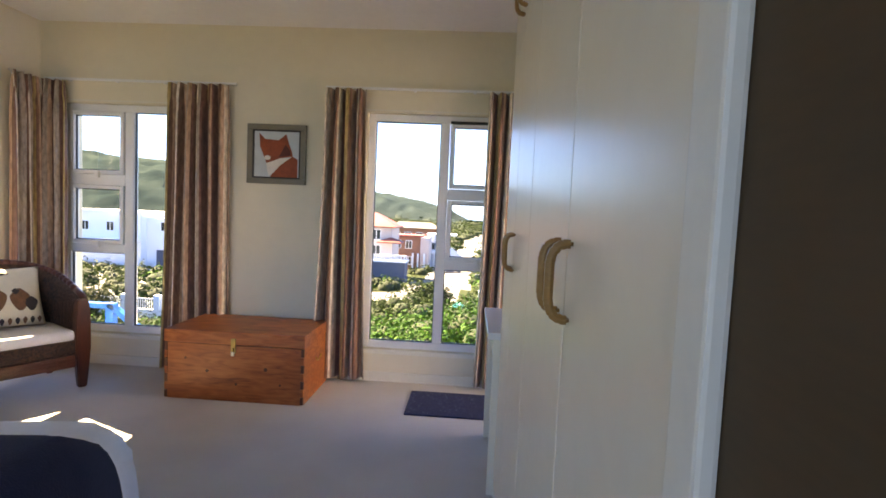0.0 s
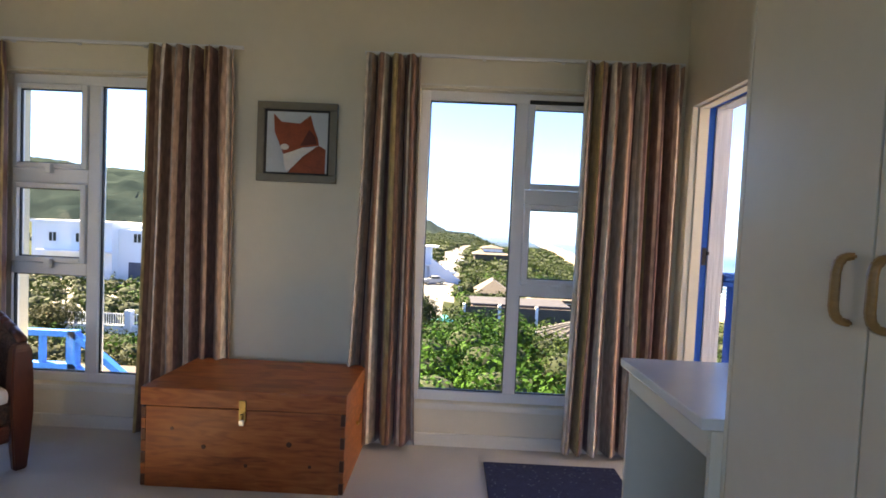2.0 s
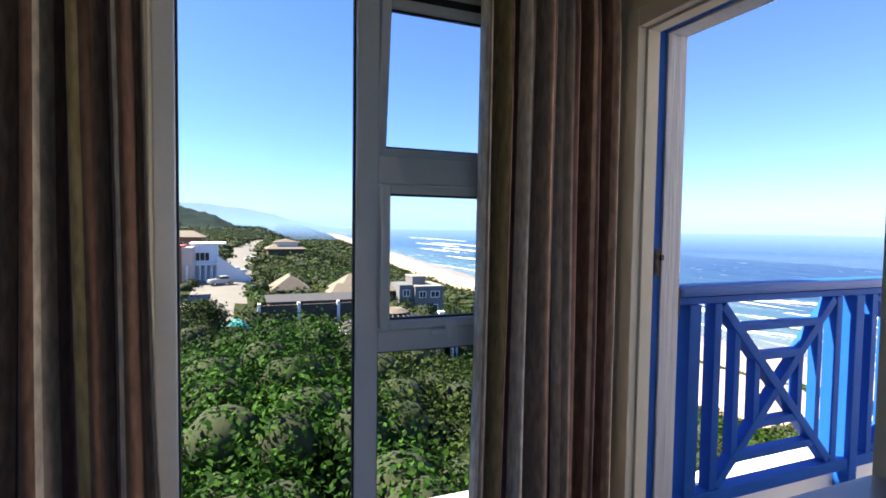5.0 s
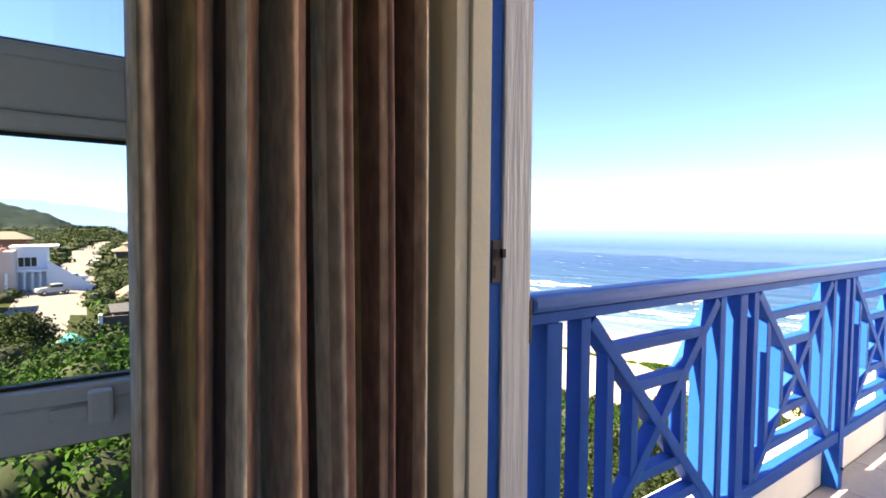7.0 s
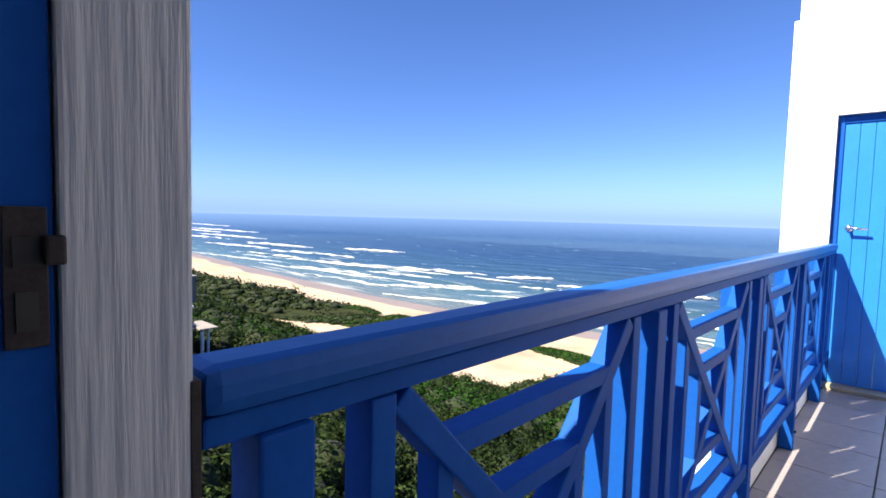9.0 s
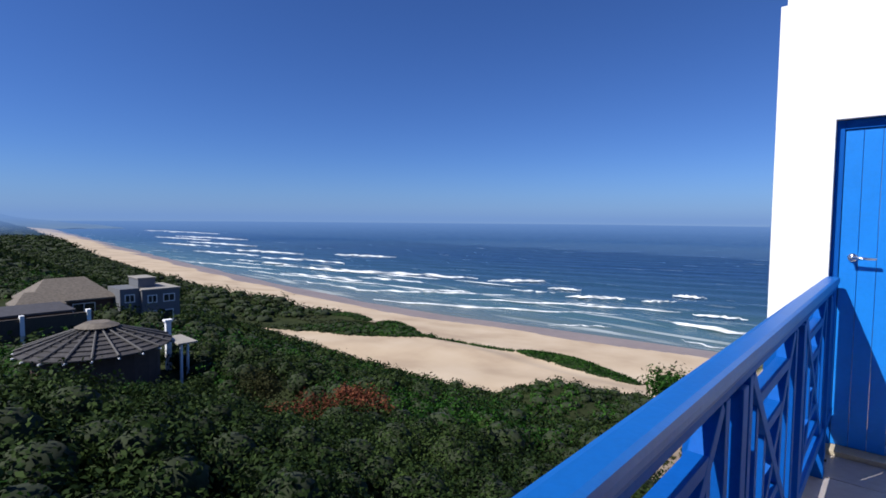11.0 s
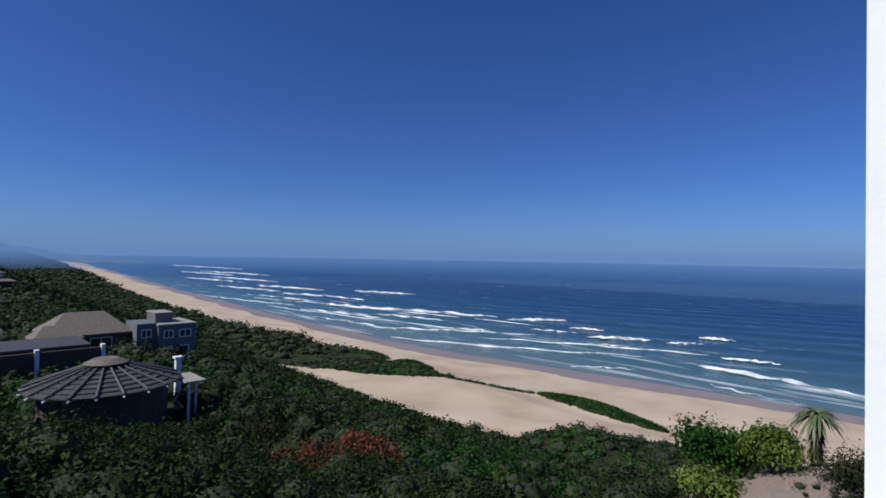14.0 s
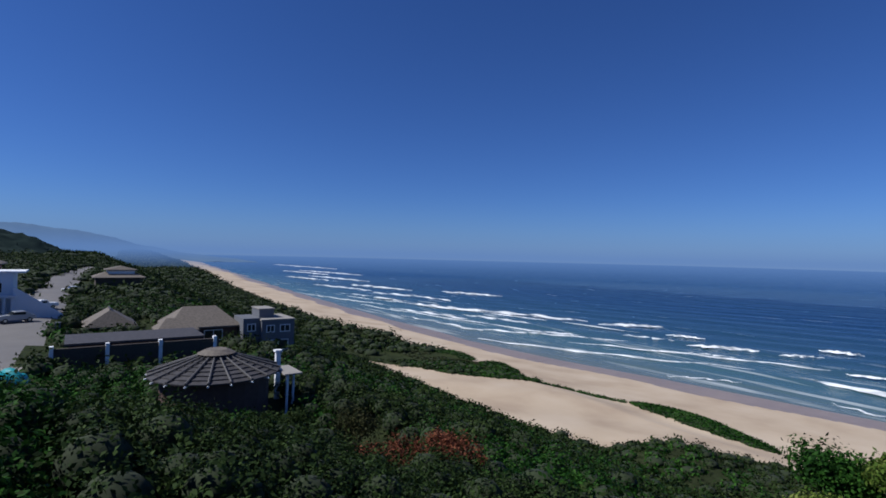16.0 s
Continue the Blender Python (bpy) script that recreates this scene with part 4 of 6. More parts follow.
def cover(x, y):
    """0 sand, 1 scrub, 2 bare soil, 3 road."""
    x, y = np.asarray(x, float), np.asarray(y, float)
    k = np.ones(x.shape)
    k = np.where(x > beach_edge(y) + 2 * fbm(x, y, 0.05) + 1.5 * fbm(x, y, 0.2), 0, k)
    k = np.where((sand_patch(x, y) > 0), 0, k)
    k = np.where(((x - 34) / 7.5) ** 2 + ((y - 9.5) / 6.5) ** 2 + 0.25 * fbm(x, y, 0.6) < 1, 2, k)
    u, v = (x - 27) * 0.91 - (y - 13.5) * 0.42, (x - 27) * 0.42 + (y - 13.5) * 0.91
    k = np.where((u / 7.5) ** 2 + (v / 2.8) ** 2 + 0.3 * fbm(x, y, 0.7) < 1, 2, k)
    k = np.where(((x - 17.3) / 4.2) ** 2 + ((y - 27) / 3.0) ** 2 + 0.3 * fbm(x, y, 0.9) < 1, 2, k)
    k = np.where(((x - 13.6) / 3.6) ** 2 + ((y - 33.0) / 1.8) ** 2 + 0.2 * fbm(x, y, 0.9) < 1, 2, k)
    rc = -8 + 0.075 * (y - 60) + 2.5 * np.sin(y * 0.02)
    k = np.where((np.abs(x - rc) < 4.2) & (y > 55) & (y < 330), 3, k)
    k = np.where((((x + 14) / 11) ** 2 + ((y - 62) / 7) ** 2 < 1), 3, k)
    return k


M["sand"] = ramp_mat("pale_beach_sand", ((0.3, (0.36, 0.265, 0.18)), (0.5, (0.46, 0.355, 0.245)), (0.7, (0.52, 0.415, 0.3))), 0.9, 0.07, bump=0.0, detail=9)
M["wet"] = mat("damp_beach_sand", (0.27, 0.2, 0.15), 0.35, var=0.15, scale=0.05, fine=0.4)
M["soil"] = mat("grey_sandy_soil", (0.2, 0.155, 0.12), 0.95, var=0.3, scale=0.6, fine=6, bump=0.4, bump_scale=8)
M["asphalt"] = mat("pale_worn_asphalt", (0.15, 0.14, 0.135), 0.9, var=0.15, scale=0.3, fine=5)
M["scrubground"] = mat("scrub_floor", (0.03, 0.038, 0.016), 0.95, var=0.5, scale=0.3, fine=2.5, spec=0.05)


def sheet(name, xs, ys, label, skip=None):
    X, Y = np.meshgrid(xs, ys, indexing="ij")
    Z = ground(X, Y)
    nx, ny = X.shape
    v = np.stack([X.ravel(), Y.ravel(), Z.ravel()], 1)
    i, j = np.meshgrid(np.arange(nx - 1), np.arange(ny - 1), indexing="ij")
    a = (i * ny + j).ravel()
    f = np.stack([a, a + ny, a + ny + 1, a + 1], 1)
    ob = raw(name, v, f, [M["sand"], M["scrubground"], M["soil"], M["asphalt"], M["wet"]], True)
    c = v[f].mean(1)
    k = cover(c[:, 0], c[:, 1]).astype(np.int32)
    k = np.where((k == 0) & (c[:, 0] > coast(c[:, 1]) - 13 + 3 * fbm(c[:, 0], c[:, 1], 0.05)), 4, k)
    ob.data.polygons.foreach_set("material_index", k)
    return tagged(ob, label, "ground", kind="structure")


xs = np.concatenate([np.arange(-420, -60, 15), np.arange(-60, 20, 1.6), np.arange(20, 160, 1.0), np.arange(160, 260, 10), np.arange(260, 1000, 40)])
ys = np.concatenate([np.arange(-300, -10, 20), np.arange(-10, 200, 1.4), np.arange(200, 420, 6), np.arange(420, 3200, 60)])
sheet("ground", xs, ys, "coastal slope of scrub, open dune sand and beach")

# ---- sea ----
sea = bpy.data.materials.new("sea_water")
sea.use_nodes = True
n, l = sea.node_tree.nodes, sea.node_tree.links
b = n["Principled BSDF"]
b.inputs["Roughness"].default_value = 0.22
b.inputs["IOR"].default_value = 1.33
tc = n.new("ShaderNodeTexCoord")
sp = n.new("ShaderNodeSeparateXYZ")
l.new(tc.outputs["Object"], sp.inputs[0])
depth = n.new("ShaderNodeValToRGB")
rng_ = n.new("ShaderNodeMapRange")
rng_.inputs[1].default_value, rng_.inputs[2].default_value = 140, 380
l.new(sp.outputs[0], rng_.inputs[0])
els = depth.color_ramp.elements
for _ in range(2):
    els.new(0.5)
for e, (p, c) in zip(els, ((0.0, (0.13, 0.15, 0.13)), (0.14, (0.055, 0.115, 0.125)), (0.42, (0.022, 0.062, 0.105)), (1.0, (0.008, 0.035, 0.09)))):
    e.position, e.color = p, (*c, 1)
l.new(rng_.outputs[0], depth.inputs[0])
mp = n.new("ShaderNodeMapping")
mp.inputs["Scale"].default_value = (0.17, 0.02, 1)
l.new(tc.outputs["Object"], mp.inputs[0])
fo = n.new("ShaderNodeTexNoise")
fo.inputs["Scale"].default_value, fo.inputs["Detail"].default_value, fo.inputs["Distortion"].default_value = 1.0, 8, 0.4
l.new(mp.outputs[0], fo.inputs[0])
near = n.new("ShaderNodeMapRange")
near.inputs[1].default_value, near.inputs[2].default_value, near.inputs[3].default_value, near.inputs[4].default_value = 150, 300, 0.02, -0.12
l.new(sp.outputs[0], near.inputs[0])
sm = n.new("ShaderNodeMath")
l.new(fo.outputs[0], sm.inputs[0])
l.new(near.outputs[0], sm.inputs[1])
fr_ = n.new("ShaderNodeMapRange")
fr_.inputs[1].default_value, fr_.inputs[2].default_value = 0.57, 0.76
l.new(sm.outputs[0], fr_.inputs[0])
mix = n.new("ShaderNodeMix")
mix.data_type = "RGBA"
l.new(fr_.outputs[0], mix.inputs[0])
l.new(depth.outputs[0], mix.inputs[6])
mix.inputs[7].default_value = (0.62, 0.66, 0.68, 1)
l.new(mix.outputs[2], b.inputs["Base Color"])
rr = n.new("ShaderNodeMapRange")
rr.inputs[3].default_value, rr.inputs[4].default_value = 0.25, 0.85
l.new(fr_.outputs[0], rr.inputs[0])
l.new(rr.outputs[0], b.inputs["Roughness"])
mp2 = n.new("ShaderNodeMapping")
mp2.inputs["Scale"].default_value = (0.16, 0.035, 1)
l.new(tc.outputs["Object"], mp2.inputs[0])
sw = n.new("ShaderNodeTexNoise")
sw.inputs["Scale"].default_value, sw.inputs["Detail"].default_value = 1.0, 6
l.new(mp2.outputs[0], sw.inputs[0])
bp = n.new("ShaderNodeBump")
bp.inputs["Strength"].default_value, bp.inputs["Distance"].default_value = 0.5, 2.0
l.new(sw.outputs[0], bp.inputs["Height"])
l.new(bp.outputs[0], b.inputs["Normal"])
SEA = -34.0
xs = np.concatenate([[60], np.arange(120, 330, 3.0), np.arange(332, 560, 5.0), np.array([600, 1000, 2000, 4800])])
ys = np.concatenate([[-3000, -1000], np.arange(-150, 600, 6.0), np.array([650, 800, 1200, 2200, 4800])])
X, Y = np.meshgrid(xs, ys, indexing="ij")
Z = SEA + 0.5 * np.sin((X + 0.35 * Y) * 0.24 + 0.9 * np.sin(Y * 0.02)) * np.clip((X - 165) / 40, 0, 1) * (X < 560) + 0.1 * np.sin(X * 0.4 + Y * 0.05)
ny = len(ys)
i, j = np.meshgrid(np.arange(len(xs) - 1), np.arange(ny - 1), indexing="ij")
a = (i * ny + j).ravel()
tagged(raw("water", np.stack([X.ravel(), Y.ravel(), Z.ravel()], 1), np.stack([a, a + ny, a + ny + 1, a + 1], 1), sea, True), "blue sea with lines of surf off the beach", "sea", kind="structure")

foam = bpy.data.materials.new("surf_foam")
foam.use_nodes = True
n, l = foam.node_tree.nodes, foam.node_tree.links
b = n["Principled BSDF"]
b.inputs["Base Color"].default_value = (0.8, 0.82, 0.83, 1)
b.inputs["Roughness"].default_value = 0.9
tc, no, mp = n.new("ShaderNodeTexCoord"), n.new("ShaderNodeTexNoise"), n.new("ShaderNodeMapping")
mp.inputs["Scale"].default_value = (0.3, 0.05, 0.3)
no.inputs["Scale"].default_value, no.inputs["Detail"].default_value = 1.0, 7
l.new(tc.outputs["Object"], mp.inputs[0])
l.new(mp.outputs[0], no.inputs[0])
mr = n.new("ShaderNodeMapRange")
mr.inputs[1].default_value, mr.inputs[2].default_value = 0.3, 0.58
l.new(no.outputs[0], mr.inputs[0])
tr, mx = n.new("ShaderNodeBsdfTransparent"), n.new("ShaderNodeMixShader")
l.new(mr.outputs[0], mx.inputs[0])
l.new(tr.outputs[0], mx.inputs[1])
l.new(b.outputs[0], mx.inputs[2])
l.new(mx.outputs[0], n["Material Output"].inputs[0])


def breaker(xa, ya, xb, yb, width, high, bow, seed):
    """A long low roll of broken water from a to b."""
    rng = random.Random(seed)
    n = max(12, int(abs(yb - ya) / 2.5))
    vs, fs = [], []
    m = 7
    p1, p2 = rng.uniform(0, 6), rng.uniform(0, 6)
    for i in range(n + 1):
        s = i / n
        w = width * max(0.05, math.sin(math.pi * s) ** 0.5) * (0.75 + 0.25 * math.sin(s * 17 + p1) + 0.2 * math.sin(s * 41 + p2))
        cx = xa + (xb - xa) * s + bow * math.sin(math.pi * s) + 1.2 * math.sin(s * 23 + p2)
        cy = ya + (yb - ya) * s
        for k in range(m):
            q = k / (m - 1)
            z = SEA + 0.15 + high * math.sin(math.pi * q) ** 1.5 * math.sin(math.pi * min(max(s, 0.02), 0.98)) ** 0.5 * (0.7 + 0.3 * math.sin(s * 29 + p1))
            vs.append((cx - w * 0.65 + w * q, cy, z))
    for i in range(n):
        for k in range(m - 1):
            fs.append((i * m + k, (i + 1) * m + k, (i + 1) * m + k + 1, i * m + k + 1))
    return tagged(raw("breaking_wave", vs, fs, foam, True), "white broken wave rolling toward the beach", "wave", "lines of surf")


for q in ((213, 288, 243, 192, 11, 1.3, 3, 1), (238, 181, 262, 157, 10, 1.3, 2, 2), (160, 204, 201, 138, 4.5, 0.7, 2, 3), (146, 175, 190, 81, 3.6, 0.5, -3, 4), (216, 119, 229, 93, 6, 1.1, 2, 5), (227, 88, 235, 76, 3, 0.9, 1, 6),
          (254, 84, 257, 69, 4, 1.2, 1, 7), (188, 70, 178, 18, 6, 0.9, 3, 8), (162, 52, 158, 28, 1.8, 0.25, -1, 9), (153, 92, 165, 75, 1.6, 0.25, 1, 10), (214, 152, 222, 124, 4, 0.8, 1, 11), (196, 112, 206, 92, 2.4, 0.5, 1, 12),
          (205, 330, 218, 262, 9, 1.1, 2, 13), (176, 300, 186, 226, 6, 0.7, 3, 14), (232, 430, 250, 330, 11, 1.2, 3, 15), (200, 430, 212, 340, 9, 0.8, 3, 16), (262, 560, 282, 440, 13, 1.2, 3, 17), (226, 560, 240, 440, 11, 0.9, 3, 18),
          (300, 780, 318, 600, 18, 1.2, 4, 19), (262, 760, 276, 600, 14, 1.0, 4, 20), (380, 1020, 400, 780, 26, 1.2, 4, 21), (336, 1000, 350, 800, 20, 1.0, 4, 22), (480, 1500, 500, 1100, 36, 1.2, 5, 23), (300, 420, 322, 350, 12, 1.3, 3, 24),
          (160, 260, 163, 190, 3, 0.3, 2, 25), (170, 420, 186, 320, 4, 0.4, -2, 26), (236, 140, 240, 124, 3, 1.0, 1, 27), (196, 250, 206, 200, 6, 0.8, 2, 28), (183, 186, 196, 160, 4, 0.6, 1, 29), (208, 62, 212, 44, 3, 0.8, 1, 30), (168, 330, 196, 130, 2.4, 0.4, -2, 31), (190, 400, 232, 150, 3.2, 0.6, 2, 32), (176, 150, 214, 60, 2.6, 0.5, 2, 34)):
    breaker(*q)

# ---- far hills ----
def hill(name, pts, yb, depth, material, label, seed, clump=0.0):
    """A long ridge: a crest line that falls away in front and behind, its woods in clumps."""
    xs = np.arange(pts[0][0], pts[-1][0], 5.0 if clump else 14.0)
    m = 70 if clump else 20
    q = np.linspace(0, 1, m)
    X, Q = np.meshgrid(xs, q, indexing="ij")
    top = np.interp(X, [p[0] for p in pts], [p[1] for p in pts]) + 1.5 * np.sin(X * 0.05 + seed) + 0.8 * np.sin(X * 0.17)
    Y = yb + depth * (Q - 0.5)
    Z = -36 + (top + 36) * np.sin(math.pi * (0.03 + 0.94 * Q)) ** 0.9 + 2.0 * fbm(X, Y, 0.03)
    if clump:
        Z = Z + clump * np.random.RandomState(seed).uniform(-1, 1, Z.shape)
    i, j = np.meshgrid(np.arange(len(xs) - 1), np.arange(m - 1), indexing="ij")
    a = (i * m + j).ravel()
    return tagged(raw(name, np.stack([X.ravel(), Y.ravel(), Z.ravel()], 1), np.stack([a, a + m, a + m + 1, a + 1], 1), material, not clump), label, "hill", kind="structure")


# blue-grey in both hill colours is painted-in haze, strongest on the far one
M["hill1"] = ramp_mat("hazed_wooded_hillside", ((0.35, (0.013, 0.021, 0.021)), (0.5, (0.019, 0.029, 0.028)), (0.7, (0.031, 0.044, 0.04))), 0.95, 0.05, bump=0.6, detail=9, spec=0.0)
M["hill2"] = ramp_mat("hill_with_painted_haze", ((0.35, (0.09, 0.13, 0.16)), (0.7, (0.12, 0.165, 0.19))), 0.95, 0.01, detail=6, spec=0.0)
hill("backdrop_hill_near", ((-900, 66), (-420, 52), (-260, 43), (-150, 30), (-95, 25), (-30, 8), (25, -14), (70, -30)), 640, 420, M["hill1"], "green wooded hillside above the town", 3, 2.6)
hill("backdrop_hill_far", ((-1600, 95), (-500, 90), (-100, 72), (60, 52), (200, 16), (330, -8), (520, -30)), 2100, 700, M["hill2"], "distant headland with blue haze put into its colour", 8)
hill("backdrop_hill_west", ((-700, 60), (-420, 52), (-330, 42), (-230, 30), (-150, 26), (-110, 12)), 330, 260, M["hill1"], "scrub-covered hill behind the white house", 5, 2.0)


# ---- glowing see-through band painted as sea haze along the horizon ----
M["haze"] = bpy.data.materials.new("painted_sea_haze")
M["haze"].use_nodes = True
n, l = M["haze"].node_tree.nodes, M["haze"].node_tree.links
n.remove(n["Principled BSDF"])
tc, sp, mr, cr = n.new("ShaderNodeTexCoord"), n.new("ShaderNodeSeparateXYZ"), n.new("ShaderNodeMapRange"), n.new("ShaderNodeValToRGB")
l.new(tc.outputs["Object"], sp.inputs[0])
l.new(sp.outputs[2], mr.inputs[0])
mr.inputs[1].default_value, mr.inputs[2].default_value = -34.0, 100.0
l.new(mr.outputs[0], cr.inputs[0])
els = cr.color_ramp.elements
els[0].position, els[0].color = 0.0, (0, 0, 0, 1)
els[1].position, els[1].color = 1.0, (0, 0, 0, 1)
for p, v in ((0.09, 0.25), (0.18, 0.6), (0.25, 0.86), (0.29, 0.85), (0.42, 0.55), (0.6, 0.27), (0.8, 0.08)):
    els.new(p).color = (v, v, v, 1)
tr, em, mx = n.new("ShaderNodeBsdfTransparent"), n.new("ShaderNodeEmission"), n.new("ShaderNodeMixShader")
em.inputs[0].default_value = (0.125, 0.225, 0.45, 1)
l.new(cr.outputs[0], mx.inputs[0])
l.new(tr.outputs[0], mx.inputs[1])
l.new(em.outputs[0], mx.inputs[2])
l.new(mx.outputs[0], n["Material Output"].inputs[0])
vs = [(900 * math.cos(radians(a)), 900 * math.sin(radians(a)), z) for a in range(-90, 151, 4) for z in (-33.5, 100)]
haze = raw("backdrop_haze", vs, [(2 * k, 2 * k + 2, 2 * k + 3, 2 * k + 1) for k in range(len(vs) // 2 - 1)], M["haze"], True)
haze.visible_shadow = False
tagged(haze, "glowing pale blue band painted as sea haze on the horizon", "haze", kind="structure")


# ---- scrub ----
def leaf_cloud(cen, rad, count, size, rng, up=0.35):
    """Leaf blades scattered over the upper shell of many ellipsoids; four corners each."""
    cen, rad = np.asarray(cen, float), np.asarray(rad, float)
    N = len(cen)
    d = rng.normal(size=(N, count, 3))
    d[..., 2] = np.abs(d[..., 2]) * 1.1 - up
    d /= np.linalg.norm(d, axis=-1, keepdims=True)
    # lumpy shell
    lump = 1 + 0.3 * np.sin(d[..., 0] * 5 + cen[:, None, 0] * 3) * np.cos(d[..., 1] * 6 + cen[:, None, 1] * 2) + 0.16 * np.sin(d[..., 0] * 13 + cen[:, None, 1] * 5) * np.cos(d[..., 2] * 11 + cen[:, None, 0])
    r = rng.uniform(0.62, 1.14, (N, count)) * lump
    p = cen[:, None] + d * rad[:, None] * r[..., None]
    nrm = d + rng.normal(size=d.shape) * 0.55
    nrm[..., 2] += 0.25
    nrm /= np.linalg.norm(nrm, axis=-1, keepdims=True)
    t = np.cross(nrm, rng.normal(size=d.shape))
    t /= np.linalg.norm(t, axis=-1, keepdims=True) + 1e-9
    b = np.cross(nrm, t)
    s = size * rng.uniform(0.6, 1.3, (N, count, 1))
    q = np.stack([p + t * s * 0.62, p + b * s * 0.34 + nrm * s * 0.1, p - t * s * 0.62, p - b * s * 0.34 + nrm * s * 0.1], 2)
    return q.reshape(-1, 3)


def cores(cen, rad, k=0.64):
    """Dark masses painted as inner shade, so no light shines through a whole bush."""
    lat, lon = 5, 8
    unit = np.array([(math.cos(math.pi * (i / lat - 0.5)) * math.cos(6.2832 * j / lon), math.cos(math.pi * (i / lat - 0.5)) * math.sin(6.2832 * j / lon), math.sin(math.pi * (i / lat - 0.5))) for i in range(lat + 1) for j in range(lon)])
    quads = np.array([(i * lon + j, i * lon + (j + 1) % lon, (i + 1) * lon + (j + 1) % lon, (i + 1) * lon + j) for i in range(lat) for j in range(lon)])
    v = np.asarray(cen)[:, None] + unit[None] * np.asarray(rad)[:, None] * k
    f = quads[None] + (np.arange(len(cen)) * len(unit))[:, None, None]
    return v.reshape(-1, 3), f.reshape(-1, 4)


def scrub(name, cen, rad, count, size, material, label, seed, category="scrub"):
    rng = np.random.RandomState(seed)
    q = leaf_cloud(cen, rad, count, size, rng)
    nq = len(q) // 4
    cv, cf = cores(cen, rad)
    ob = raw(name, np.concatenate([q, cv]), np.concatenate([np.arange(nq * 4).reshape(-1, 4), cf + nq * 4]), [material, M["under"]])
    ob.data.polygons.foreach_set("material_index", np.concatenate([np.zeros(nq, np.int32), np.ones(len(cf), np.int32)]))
    return tagged(ob, label, category, kind="stuff")


HOUSES = [(11.4, 42.6, 5.2, 4.6), (18, 80, 7.5, 6), (27, 76, 5, 5), (9.3, 92, 6, 5), (-12, 84, 8, 8), (-12, 102, 6, 6), (-5.5, 108, 5, 6), (-14, 134, 9, 7), (17, 190, 10, 8), (8.5, 70, 9, 6), (-53, 78, 10, 7)]


def grid_scrub(x0, x1, y0, y1, step, seed):
    rng = np.random.RandomState(seed)
    X, Y = np.meshgrid(np.arange(x0, x1, step), np.arange(y0, y1, step))
    x = X.ravel() + rng.uniform(-0.45, 0.45, X.size) * step
    y = Y.ravel() + rng.uniform(-0.45, 0.45, X.size) * step
    ok = cover(x, y) == 1
    for hx, hy, a, b in HOUSES:
        ok &= ~((np.abs(x - hx) < a) & (np.abs(y - hy) < b))
    ok &= ~((x < 7.5) & (y < 6.6))
    ok &= ~((x > -34) & (x < -20) & (y > 41) & (y < 47))
    ok &= ~((np.abs(x - 17.5) < 2.6) & (np.abs(y - 33.5) < 3.2))
    ok &= ~((x > -5) & (x < 3) & (y > 50) & (y < 58))
    return x[ok], y[ok], rng


def canopy(x, y):
    h = 0.5 + 2.7 * bump(x, y, 2.5, 20, 6.5, 12) + 0.9 * bump(x, y, 10, 32, 5, 6) + 1.2 * bump(x, y, -1, 33, 5, 6)
    h = h + 2.4 * bump(x, y, -4, 45, 4.5, 5) + 0.35 * fbm(x, y, 0.45) + 0.35 * fbm(x + 9, y, 1.1)
    return h


def bush_set(x, y, rng, lo, hi):
    r = rng.uniform(lo, hi, len(x))
    z = ground(x, y) + canopy(x, y) + rng.uniform(-0.2, 0.3, len(x))
    return np.stack([x, y, z], 1), np.stack([r, r * rng.uniform(0.85, 1.15, len(x)), r * rng.uniform(0.7, 1.0, len(x))], 1)


def dist(x, y):
    return np.hypot(x - 2.5, y - 4.5)


x, y, rng = grid_scrub(-26, 34, 6.6, 34, 1.35, 11)
d = dist(x, y)
k = d < 24
cen, rad = bush_set(x[k], y[k], rng, 0.8, 1.25)
tone = fbm(cen[:, 0] + 40, cen[:, 1], 0.16) + 0.8 * (cen[:, 0] > -1) - 0.5 * (cen[:, 0] < -3) * (cen[:, 1] > 12)
pick = tone < -0.35
# past about x = 3 the darker leaf copy paints in the backlit shade
dark = ~pick & (cen[:, 0] > 3 + 1.5 * fbm(cen[:, 0], cen[:, 1], 0.3))
green = ~pick & ~dark
scrub("scrub_near", cen[green], rad[green], 640, 0.125, M["leaf"], "dense glossy green coastal scrub below the house", 1)
scrub("scrub_near_dark", cen[dark], rad[dark], 620, 0.125, M["leaf_deep"], "dense dark green coastal scrub with backlit shade in its colour", 10)
scrub("scrub_near_grey", cen[pick], rad[pick], 520, 0.12, M["leaf_grey"], "grey-brown twiggy scrub among the green bushes", 2)
# a lower layer whose darker leaves paint shade under the bushes
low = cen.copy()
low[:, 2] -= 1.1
scrub("scrub_skirts", low, rad * 1.05, 60, 0.2, M["leaf_dark"], "lower scrub branches with shade put in by darker leaves", 9)
x, y, rng = grid_scrub(-34, 52, 6.6, 62, 1.75, 12)
d = dist(x, y)
k = (d >= 24) & (d < 52)
cen, rad = bush_set(x[k], y[k], rng, 1.0, 1.5)
tone = fbm(cen[:, 0], cen[:, 1] + 13, 0.13)
gr = tone < -0.55
dk_ = (tone > 0.1) & ~gr
scrub("scrub_middle", cen[~gr & ~dk_], rad[~gr & ~dk_], 230, 0.21, M["leaf"], "green scrub on the slope toward the dunes", 3)
scrub("scrub_middle_dark", cen[dk_], rad[dk_], 230, 0.21, M["leaf_dark"], "dark green scrub on the slope", 4)
scrub("scrub_middle_grey", cen[gr], rad[gr], 200, 0.2, M["leaf_grey"], "greyish dry scrub on the slope", 5)
